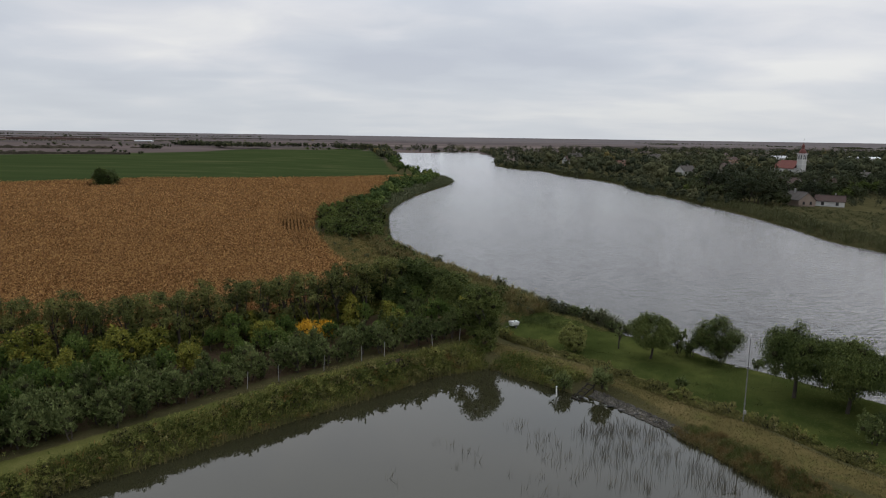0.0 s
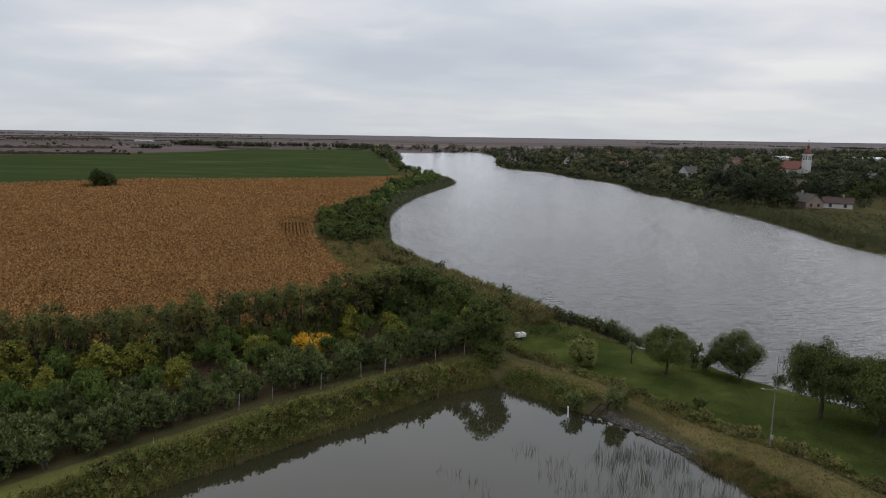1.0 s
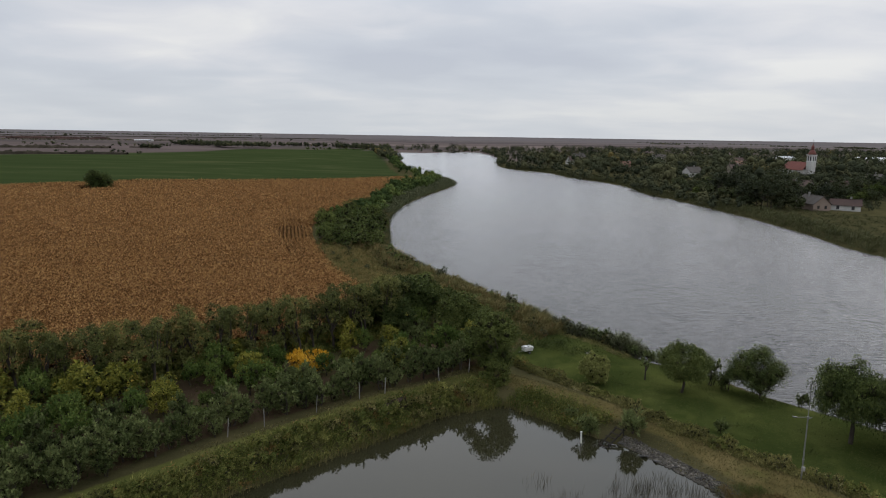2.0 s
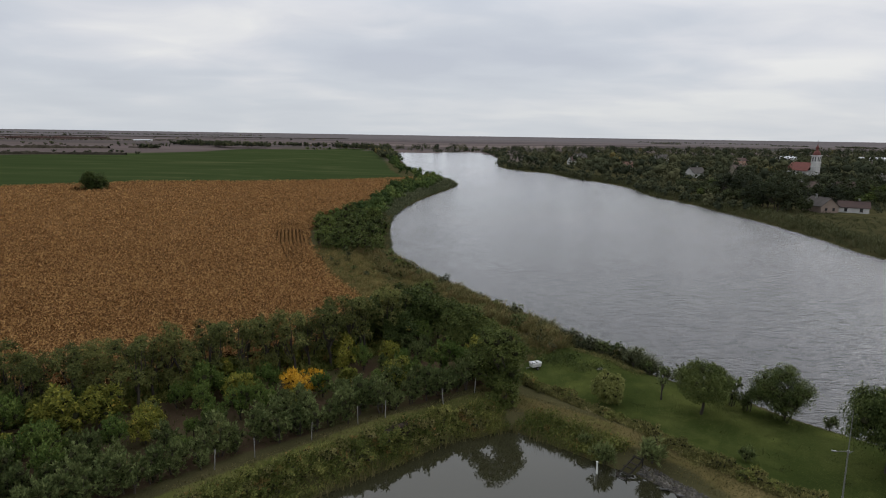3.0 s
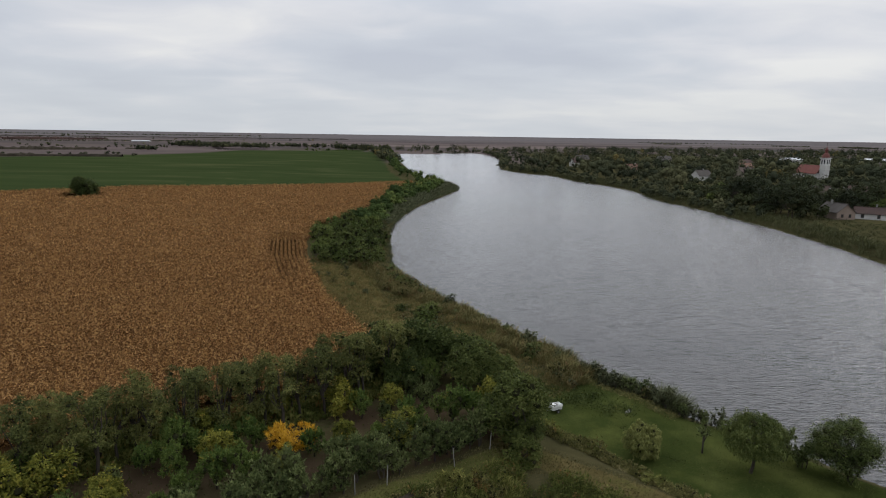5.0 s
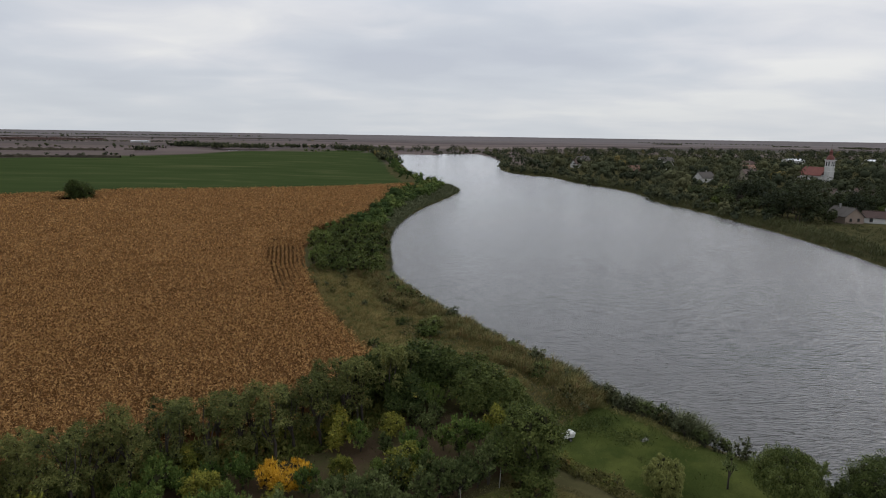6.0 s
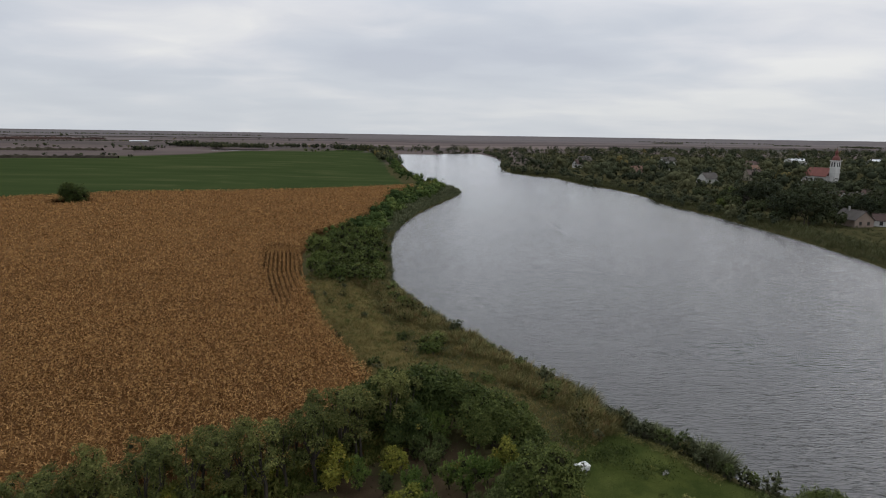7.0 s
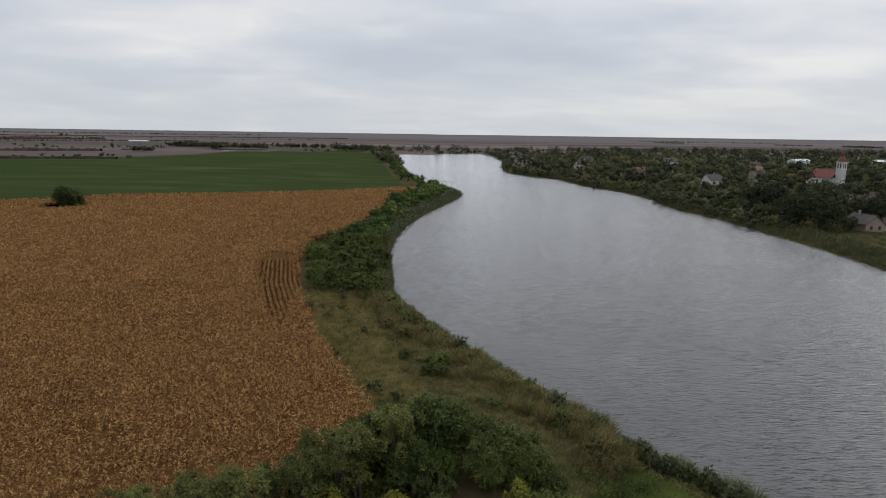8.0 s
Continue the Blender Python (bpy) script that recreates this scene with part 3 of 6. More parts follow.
class Kind:
    """Some look-alike plants, set out one by one."""

    def __init__(self, makers):
        self.placed = []
        self.stock, self.fresh = [m() for m in makers], set(range(len(makers)))

    def put(self, x, y, scale=1.0, turn=None, which=None, tall=1.0):
        k = int(rng.integers(len(self.stock))) if which is None else which
        self.placed.append((x, y))
        turn = rng.uniform(0, 360) if turn is None else turn
        m = pose(x, y, height(x, y) - 0.03, 0, 0, turn) @ Matrix.Diagonal((scale, scale, scale * tall, 1))
        if k in self.fresh:
            self.fresh.discard(k)
            self.stock[k].matrix_basis = m
            return self.stock[k]
        base = self.stock[k]
        keep = base.matrix_basis.copy()
        base.matrix_basis = Matrix.Identity(4)
        ob = copy_thing(base, m)
        base.matrix_basis = keep
        return ob

    def tidy(self):
        for k in self.fresh:
            for o in (*self.stock[k].children_recursive, self.stock[k]):
                bpy.data.objects.remove(o)


def scatter(poly, density):
    lo, hi = poly.min(0), poly.max(0)
    n = int(np.prod(hi - lo) * density)
    p = rng.uniform(lo, hi, (n, 2))
    return p[inside(p[:, 0], p[:, 1], poly)]


def even(poly, gap):
    """Points about a gap apart, all over a polygon."""
    lo, hi = poly.min(0), poly.max(0)
    x, y = np.meshgrid(np.arange(lo[0], hi[0], gap), np.arange(lo[1], hi[1], gap * 0.87))
    x = x + gap * 0.5 * (np.arange(len(x)) % 2)[:, None]
    p = np.column_stack([x.ravel(), y.ravel()]) + rng.uniform(-0.32, 0.32, (x.size, 2)) * gap
    return p[inside(p[:, 0], p[:, 1], poly)]


def along_line(line, count, width):
    """Points spread over a band round a line."""
    seg = np.diff(line, axis=0)
    ln = np.hypot(seg[:, 0], seg[:, 1])
    k = rng.choice(len(seg), count, p=ln / ln.sum())
    p = line[k] + seg[k] * rng.uniform(size=(count, 1))
    n = np.stack([-seg[k][:, 1], seg[k][:, 0]], 1) / ln[k][:, None]
    return p + n * (rng.uniform(-1, 1, (count, 1)) * width)


def patchy(p, scale, seed=0.0):
    """A soft uneven field of 0..1 over points."""
    x, y = p[:, 0] * scale + seed, p[:, 1] * scale - seed
    v = np.sin(x + 1.7 * np.sin(0.6 * y + seed)) * np.sin(1.3 * y + 1.1 * np.sin(0.8 * x)) + 0.5 * np.sin(2.7 * x + y) * np.sin(2.3 * y - 0.7 * x)
    return np.clip(0.5 + 0.38 * v, 0, 1)


def undergrowth(name, label, category, p, high, leaf, mat, up=1.0, slim=0.4, layers=3, uneven=0.55, seed=1.0, blade=1.5):
    """A mass of weeds or reeds: leaves at several heights over each point."""
    g = land(p[:, 0], p[:, 1])
    h = high * (1 - uneven + uneven * (0.55 * patchy(p, 1.1, seed) + 0.45 * patchy(p, 4.3, seed + 2.0))) * rng.uniform(0.75, 1.2, len(p))
    at = []
    for k in range(layers):
        z = np.maximum(g, -0.1) + h * (k / layers) * rng.uniform(0.75, 1.1, len(p))
        jit = rng.normal(size=(len(p), 2)) * 0.12
        at.append(np.column_stack([p + jit, z]))
    at = np.concatenate(at)
    hh = np.tile(h, layers) / layers
    along = rng.normal(size=(len(at), 3)) * 0.55 + np.array([0.15, 0.0, up])
    size = np.maximum(hh * blade, leaf) * rng.uniform(0.7, 1.3, len(at))
    v, f = leaf_blades(at, along, size, np.maximum(size * slim, 0.04))
    return tagged(new(name, mesh_of(name, [(v, f, 0)], [mat])), label, category, kind="stuff")


def tussocks(name, label, category, p, high, wide, blades, mat, slim=0.1, lean=(0.18, 0.05)):
    """Clumps of reeds or rank grass: blades fan out of each foot, arch over and leave dark gaps between the clumps."""
    n = len(p)
    g = np.maximum(land(p[:, 0], p[:, 1]), 0.0)
    tall = high * (0.55 + 0.75 * patchy(p, 0.55, high)) * rng.uniform(0.7, 1.2, n)
    k = np.repeat(np.arange(n), blades)
    m = len(k)
    w, q = rng.uniform(0, 2 * np.pi, m), np.sqrt(rng.uniform(size=m))
    ray = np.column_stack([np.cos(w), np.sin(w), np.zeros(m)])
    up = np.array([0, 0, 1.0])
    h = tall[k] * rng.uniform(0.55, 1.05, m) * (1.05 - 0.45 * q ** 2)
    foot = np.column_stack([p, g])[k] + ray * (0.45 * wide * q * rng.uniform(0.6, 1.3, m))[:, None]
    way = unit(up + ray * (0.55 * q)[:, None] + np.array([*lean, 0]) + rng.normal(size=(m, 3)) * 0.12)
    knee = foot + way * (h * 0.62)[:, None]
    tip = knee + unit(way * 0.7 + ray * (0.35 + 0.5 * q)[:, None] + np.array([*lean, 0]) * 1.5 + rng.normal(size=(m, 3)) * 0.2) * (h * 0.45)[:, None]
    side = unit(np.cross(way, ray + rng.normal(size=(m, 3)) * 0.5)) * (np.maximum(h * slim, 0.02) * rng.uniform(0.7, 1.4, m) * 0.5)[:, None]
    v = np.stack([foot - side * 0.5, knee + side, tip, knee - side], 1).reshape(-1, 3)
    f = np.arange(4 * m).reshape(m, 4)
    return tagged(new(name, mesh_of(name, [(v, f, 0)], [mat])), label, category, kind="stuff")


# ---- the orchard between the path and the maize ----
def row(line, gap, start=0.0, stop=1e9):
    """Even steps along a line."""
    seg = np.diff(line, axis=0)
    ln = np.hypot(seg[:, 0], seg[:, 1])
    at = np.concatenate([[0], np.cumsum(ln)])
    s = np.arange(start, min(stop, at[-1]), gap)
    return np.column_stack([np.interp(s, at, line[:, 0]), np.interp(s, at, line[:, 1])])


acacia = Kind([lambda k=k: plant("acacia_tree", "slender dark green acacia tree with bare lower trunk", "tree", "acacia row beside the maize", 5.85, 2.8, 1.5, 18 + k, 3300, 0.085, L_ACACIA, "acacia", 1.0, 1, (0.22, 0.42)) for k in range(4)])
for q in row(ACACIA_LINE, 1.5, 6.0):
    acacia.put(q[0] + rng.normal() * 0.4, q[1] + rng.normal() * 0.5, rng.uniform(0.84, 1.05))
for q in row(ACACIA_LINE + np.array([-0.9, 1.5]), 2.3, 7.0, 84.0):
    acacia.put(q[0] + rng.normal() * 0.5, q[1] + rng.normal() * 0.4, rng.uniform(0.62, 0.86))
under = along_line(ACACIA_LINE[8:] + np.array([-0.8, 1.3]), 12000, 2.6)
undergrowth("row_undergrowth", "low scrub and dry grass under the acacias", "scrub", under, 1.1, 0.22, L_WEED, 0.6, 0.5, 3, 0.9, 9.0)

grove = Kind([lambda k=k: plant("grove_tree", "dense dark green bushy tree", "tree", "dark grove by the reeds", 4.75, 4.3, 0.85, 19, 6200, 0.13, L_DEEP, "round", 0.88, 2, (0.26, 0.46)) for k in range(2)])
for x, y, s in ((-6.9, 76.4, 1.1), (-3.9, 78.1, 1.12), (-0.8, 77.7, 1.0), (1.6, 76.1, 0.92), (-2.4, 81.3, 0.85), (-5.3, 74.2, 0.8), (3.6, 76.0, 0.85), (-9.0, 76.6, 0.9), (-6.6, 79.7, 0.95), (0.3, 75.2, 0.8), (-10.4, 74.2, 0.75), (5.0, 75.0, 0.62)):
    grove.put(x, y, s)

corner = plant("mulberry_tree", "broad green mulberry tree on the pond corner", "tree", "", 6.1, 5.3, 0.6, 52, 11000, 0.11, L_MULBERRY, "round", 0.92, 1, (0.16, 0.32))
corner.matrix_basis = pose(4.0, 65.2, height(4.0, 65.2) - 0.05, 0, 0, 40)
corner_bush = plant("corner_bush", "low dark bush hanging over the pond bank", "shrub", "", 2.3, 3.6, 0.1, 14, 2000, 0.12, L_MULBERRY, "round", 0.9, 3, (0.22, 0.42))
corner_bush.matrix_basis = pose(4.4, 63.4, height(4.4, 63.4) - 0.05, 0, 0, 10)

fruit = Kind([lambda k=k: plant("fruit_tree", "small round green fruit tree", "tree", "orchard trees", 2.85, 2.75, 0.65, 15, 1900, 0.11, L_FRUIT, "shoots", 0.84, 1, (0.26, 0.46)) for k in range(3)])
walnut = Kind([lambda k=k: plant("walnut_tree", "yellowing green walnut tree", "tree", "walnut trees in the orchard", 3.5, 3.4, 0.65, 16, 2300, 0.135, L_WALNUT, "round", 0.92, 1, (0.24, 0.42)) for k in range(3)])
hedge = Kind([lambda k=k: plant("young_fruit_tree", "grey-green young fruit tree with upright shoots", "tree", "row of young trees along the fence", 2.5, 1.85, 0.1, 20, 1250, 0.115, L_BLUE, "shoots", 0.84, 2, (0.30, 0.50)) for k in range(4)])
for x, y, s in ((-28.4, 55.3, 1.03), (-26.6, 56.3, 0.93), (-30.1, 55.8, 0.87), (-22.6, 56.0, 0.7), (-21.9, 53.8, 0.63), (-19.6, 63.9, 0.74), (-17.2, 60.7, 0.74), (-15.4, 68.4, 0.67), (-10.2, 68.8, 0.87), (-8.9, 64.3, 0.53), (-4.5, 64.1, 0.82), (-6.0, 70.4, 0.66), (-12.7, 60.2, 0.53), (-35.5, 53.5, 1.1), (-42.0, 48.5, 1.2), (2.8, 72.1, 0.75), (-48.9, 41.1, 1.2), (-2.6, 83.6, 0.55), (-31.2, 50.7, 0.8)):
    walnut.put(x, y, s)
for x, y, s in ((-22.1, 59.7, 0.76), (-19.6, 59.0, 0.84), (-15.5, 63.0, 0.89), (-8.3, 68.6, 0.84), (-16.0, 60.1, 0.76), (-3.1, 64.6, 0.79), (-6.6, 64.0, 0.63), (-10.9, 62.4, 0.71), (-18.0, 56.7, 0.7), (-18.9, 54.9, 0.52), (-20.8, 61.2, 1.1), (-0.6, 67.5, 1.1), (-4.1, 66.8, 0.9), (-16.5, 58.1, 0.95), (-14.4, 58.6, 0.8), (-29.1, 58.2, 0.9), (-32.3, 54.4, 1.1), (-37.4, 51.4, 1.), (-34.1, 57.7, 0.9), (-44.7, 45.3, 1.1), (-40.1, 53.6, 1.), (2.8, 68.4, 0.9)):
    fruit.put(x, y, s)
for q in row(FENCE_LINE + np.array([-0.2, 0.25]), 1.45, 2.6):
    hedge.put(q[0] + rng.normal() * 0.15, q[1] + rng.normal() * 0.2, rng.uniform(0.85, 1.25))
for q in row(FENCE_LINE + np.array([-1.3, 1.9]), 1.7, 7.0):
    if rng.uniform() < 0.8 and not (17.5 < abs(q[0]) < 22.5):
        hedge.put(q[0] + rng.normal() * 0.2, q[1] + rng.normal() * 0.3, rng.uniform(0.8, 1.2))
for q in row(FENCE_LINE + np.array([-2.8, 3.9]), 2.1, 30.0):
    if q[0] < -23.4:
        (hedge if rng.uniform() < 0.5 else fruit).put(q[0] + rng.normal() * 0.3, q[1] + rng.normal() * 0.3, rng.uniform(0.9, 1.2))
for q in row(FENCE_LINE + np.array([-4.6, 6.2]), 2.4, 34.0):
    if q[0] < -26.7:
        fruit.put(q[0] + rng.normal() * 0.4, q[1] + rng.normal() * 0.4, rng.uniform(0.8, 1.1))

for x, y, s in ((-27.4, 39.8, 1.25), (-26.2, 41.9, 1.2), (-28.2, 41.5, 1.3), (-24.8, 44.8, 0.8), (-23.2, 43.2, 0.7), (-22.0, 45.0, 0.75), (-25.3, 41.4, 0.95), (-29.2, 38.2, 1.3), (-30.8, 36.8, 1.3)):
    hedge.put(x, y, s)
filled = np.array(walnut.placed + fruit.placed + hedge.placed + acacia.placed + grove.placed)
OPEN_GROUND = ((-20.3, 57.2, 2.2), (-21.1, 55.7, 1.6), (-25.3, 54.1, 1.6), (-12.4, 69.8, 1.7), (-8.1, 67.3, 1.5), (-25.6, 58.6, 1.7), (-17.8, 65.1, 1.4), (-0.1, 71.9, 2.5))
for q in scatter(ORCHARD_EDGE, 0.7):
    open_ground = any(math.hypot(q[0] - x, q[1] - y) < r for x, y, r in OPEN_GROUND)
    if q[1] > 41 and q[0] > -54 and not open_ground and np.min(np.hypot(filled[:, 0] - q[0], filled[:, 1] - q[1])) > 1.72 and math.hypot(q[0] + 12.7, q[1] - 63.9) > 2.9:
        kind = (fruit, hedge)[int(rng.integers(2))]
        kind.put(q[0], q[1], rng.uniform(0.55, 0.95))
        filled = np.vstack([filled, q])

gold = plant("golden_bush", "bright orange-yellow autumn bush with upright shoots", "shrub", "", 2.0, 4.3, 0.15, 64, 3600, 0.15, L_ORANGE, "spiky", 0.95, 5, (0.18, 0.36))
gold.matrix_basis = pose(-12.6, 63.2, height(-12.6, 63.2) - 0.03, 0, 0, 0) @ Matrix.Diagonal((1.0, 0.6, 1.0, 1))

# ---- trees on the lawn by the river ----
willow = Kind([lambda k=k: plant("willow_tree", "green willow tree with hanging branches on the lawn", "tree", "willows by the river", 5.3, 4.9, 1.35, 40, 24000, 0.062, L_WILLOW, "weeping", 0.80, 1, (0.24, 0.44)) for k in range(2)])
willow.put(22.0, 64.4, 0.98, 30, 0)
willow.put(31.8, 54.6, 1.36, 200, 1)
willow.put(34.6, 51.4, 1.32, 80, 0)
willow.put(37.8, 46.2, 0.9, 140, 1)
willow.put(36.8, 54.2, 1.0, 10, 0)
willow.put(40.5, 49.0, 1.1, 110, 0)
round_tree = plant("round_tree", "round dark green tree at the water's edge", "tree", "", 4.7, 5.6, 0.3, 44, 17000, 0.07, L_WILLOW, "round", 0.80, 3, (0.22, 0.40))
round_tree.matrix_basis = pose(28.4, 63.6, height(28.4, 63.6) - 0.05, 0, 0, 60) @ Matrix.Diagonal((0.93, 0.93, 1.06, 1))
shore_bush = Kind([lambda k=k: plant("shore_bush", "thin grey-green bush at the water's edge", "shrub", "bushes at the water's edge", 2.6, 2.2, 0.3, 9, 900, 0.13, L_BLUE, "shoots", 0.75, 3) for k in range(2)])
for x, y, s in ((25.6, 66.8, 1.15), (26.6, 65.6, 0.9), (25.0, 69.2, 0.8), (32.4, 62.6, 0.6), (33.6, 61.4, 0.45), (34.6, 60.4, 0.45), (36.2, 57.8, 0.8), (38.6, 49.6, 1.0), (40.8, 43.5, 1.2), (33.2, 46.0, 1.0), (34.6, 46.6, 0.9)):
    shore_bush.put(x, y, s)
pale = plant("young_willow", "pale yellow-green young willow with drooping twigs", "tree", "", 2.9, 2.7, 0.1, 30, 8000, 0.07, L_SILVER, "weeping", 0.72, 2, (0.26, 0.42))
pale.matrix_basis = pose(14.3, 66.4, height(14.3, 66.4) - 0.03, 0, 0, 0) @ Matrix.Diagonal((1.3, 1.3, 1.15, 1))
bank_tree = Kind([lambda k=k: plant("bank_willow", "small dark willow bush with spreading twigs on the pond bank", "shrub", "willow bushes on the pond bank", 2.1, 2.0, 0.1, 11, 620, 0.2, L_BLUE, "spiky", 0.8, 3, (0.2, 0.4)) for k in range(2)])
bank_tree.put(11.0, 54.9, 1.0)
bank_tree.put(14.3, 54.0, 1.15)
bank_tree.put(22.2, 56.1, 0.7)
bank_tree.put(10.1, 57.0, 0.6)
thin = plant("bare_sapling", "thin grey sapling with few leaves", "tree", "", 3.0, 1.1, 0.8, 5, 110, 0.16, L_BLUE, "shoots", 0.7)
thin.matrix_basis = pose(19.5, 67.4, height(19.5, 67.4) - 0.03, 0, 0, 0)
for k in (acacia, grove, fruit, walnut, hedge, willow, shore_bush, bank_tree):
    k.tidy()

# ---- weeds, sedge and reeds round the pond ----
def between(poly, p, lo, hi):
    d = signed(p[:, 0], p[:, 1], poly)
    return p[(d > lo) & (d < hi)]


weed_clump = Kind([lambda k=k: plant("weed_clump", ("yellow-green rank weeds on the pond bank", "rusty and tan rank weeds on the pond bank")[k], "weeds", "weed clumps on the pond bank", 1.1, 1.9, 0.05, 12, 380, 0.10, (L_WEED, L_FLOWER)[k], ("round", "shoots")[k], 0.9, 4, (0.26, 0.46)) for k in range(2)])
for off in (0.75, 1.2):
    for q in row(PATH_LINE[2:32] + np.array([off, -1.4 * off]), 0.85):
        weed_clump.put(q[0] + rng.normal() * 0.3, q[1] + rng.normal() * 0.3, rng.uniform(0.5, 1.0), which=int(rng.uniform() < 0.38), tall=rng.uniform(0.7, 1.15))
for q in row(WEED_LINE[:36], 0.62):
    weed_clump.put(q[0] + rng.normal() * 0.4, q[1] + rng.normal() * 0.4, rng.uniform(0.4, 0.95), which=int(rng.uniform() < 0.7), tall=rng.uniform(0.7, 1.15))
weed_clump.tidy()
RING = np.vstack([POND_EDGE, POND_EDGE[:1]])
belt = between(POND_EDGE, along_line(RING, 130000, 3.2), 0.1, 3.3)
belt = belt[(belt[:, 1] > 24) & (line_distance(belt[:, 0], belt[:, 1], PATH_LINE) > 0.7) & (line_distance(belt[:, 0], belt[:, 1], DIKE_LINE) > 1.35)]
belt = belt[np.hypot(belt[:, 0] - 12.7, belt[:, 1] - 53.9) > 1.7]
left_belt = belt[(belt[:, 0] < 6.1) & ((line_distance(belt[:, 0], belt[:, 1], PATH_LINE) > 0.8) | (belt[:, 0] > 1.5))]
right_belt = belt[belt[:, 0] >= 6.1]
sedge = between(POND_EDGE, right_belt, 0.1, 2.2)
stony = (right_belt[:, 0] > 13.3) & (right_belt[:, 1] > 46.0)
undergrowth("bank_weeds", "tangled yellow-green weeds on the pond bank", "weeds", left_belt, 1.1, 0.1, L_WEED, 0.45, 0.42, 6, 0.85)
tussocks("bank_tussocks", "arching yellow-green and rusty weeds on the pond bank", "weeds", left_belt[::70], 0.95, 0.8, 40, L_WEED, 0.05)
undergrowth("bank_sedge", "rusty brown sedge on the dike bank", "sedge", sedge[sedge[:, 1] < 46.4], 0.45, 0.2, L_RUST, 0.8, 0.22, 3, 0.75)
tussocks("sedge_tussocks", "arching rusty sedge clumps on the dike bank", "sedge", sedge[sedge[:, 1] < 46.9][::11], 0.65, 0.7, 60, L_RUST, 0.045, (-0.2, -0.15))
undergrowth("corner_weeds", "green weeds on the pond corner", "weeds", right_belt[~stony & (right_belt[:, 1] > 46.4)], 1.15, 0.14, L_WEED, 0.5, 0.45, 6, 0.7, 1.0, 1.4)
fringe = between(POND_EDGE, along_line(RING, 11000, 0.5), -0.3, 0.4)
fringe = fringe[(fringe[:, 1] > 24) & ((fringe[:, 0] < 8.5) | (fringe[:, 1] < 45.6))]
undergrowth("pond_fringe", "dry reed stalks standing in the pond edge", "reeds", fringe, 0.9, 0.6, L_DRYGRASS, 3.0, 0.03, 1, 0.8, 3.0)
strip = along_line(WEED_LINE[:33], 9000, 0.8)
undergrowth("dike_weeds", "pale seed-headed weeds along the dike path", "weeds", strip, 0.55, 0.15, L_FLOWER, 0.7, 0.5, 4, 0.8, 2.0)

stalks = []
for cx, cy, rx, ry, n in ((-3.1, 39.6, 1.2, 0.8, 34), (1.7, 43.4, 1.3, 1.0, 60), (2.2, 40.6, 1.6, 1.0, 40), (6.2, 47.4, 0.9, 0.8, 60), (7.5, 44.9, 1.2, 1.3, 170), (8.8, 42.5, 1.2, 1.2, 120), (13.5, 47.2, 1.6, 1.1, 520), (15.6, 46.2, 1.0, 1.1, 420), (11.5, 46.1, 1.3, 1.0, 230), (15.1, 43.4, 1.8, 1.4, 560), (12.1, 42.9, 1.8, 1.3, 330), (10.3, 40.2, 1.8, 1.3, 170), (14.1, 39.6, 2.4, 1.4, 330), (17.5, 40.6, 1.4, 1.6, 330), (19.0, 39.1, 1.4, 2.0, 380), (17.4, 36.2, 2.6, 1.5, 240), (8.0, 37.2, 1.8, 1.2, 80)):
    n = int(n * 0.62)
    tuft = rng.normal(size=(max(4, n // 6), 2)) * (rx * 0.75, ry * 0.75) + (cx, cy)
    stalks.append(tuft[rng.integers(len(tuft), size=n)] + rng.normal(size=(n, 2)) * 0.2)
stalks = np.concatenate(stalks)
stalks = stalks[signed(stalks[:, 0], stalks[:, 1], POND_EDGE) < -0.1]
at = np.column_stack([stalks, np.full(len(stalks), POND_LEVEL - 0.1)])
v, f = leaf_blades(at, rng.normal(size=(len(at), 3)) * 0.22 + np.array([0.05, 0, 1.0]), rng.uniform(0.3, 1.1, len(at)), rng.uniform(0.014, 0.03, len(at)))
tagged(new("pond_reeds", mesh_of("pond_reeds", [(v, f, 0)], [L_STALK])), "sparse thin reed stalks standing in the pond", "reeds", kind="stuff")

# grass tufts on paths and lawn
g1 = np.concatenate([along_line(PATH_LINE[:21], 9000, 1.6), along_line(DIKE_LINE[:42], 26000, 2.2)])
undergrowth("path_grass", "short dry grass along the mown paths", "grass", g1, 0.12, 0.08, L_DRYGRASS, 0.4, 0.4, 1, 0.5)
g2 = scatter(np.array([(8, 74), (14, 66), (22, 57), (33, 43), (42, 50), (31, 65), (24, 73), (14, 84)], float), 30.0)
undergrowth("lawn_grass", "short green grass on the riverside lawn", "grass", g2, 0.08, 0.08, L_GRASS, 0.4, 0.45, 1, 0.6)
g2 = g2[patchy(g2, 0.9, 3.0) > 0.8]
undergrowth("lawn_weeds", "taller weed tufts scattered in the lawn", "weeds", g2, 0.2, 0.1, L_GRASS, 0.6, 0.45, 2, 0.6)
g4 = np.concatenate([rng.normal(c, (1.1, 0.8), (260, 2)) for c in ((11.4, 77.4), (12.4, 79.0), (14.6, 75.6), (9.4, 80.6))])
undergrowth("rank_lawn_weeds", "dark rank weeds in the unmown lawn corner", "weeds", g4, 0.55, 0.12, L_DEEP, 0.6, 0.5, 3, 0.6)
g3 = scatter(ORCHARD_EDGE, 7.0)
undergrowth("orchard_grass", "sparse grass and fallen leaves under the trees", "grass", g3, 0.2, 0.14, L_GRASS, 0.8, 0.35, 1, 0.8, 4.0)

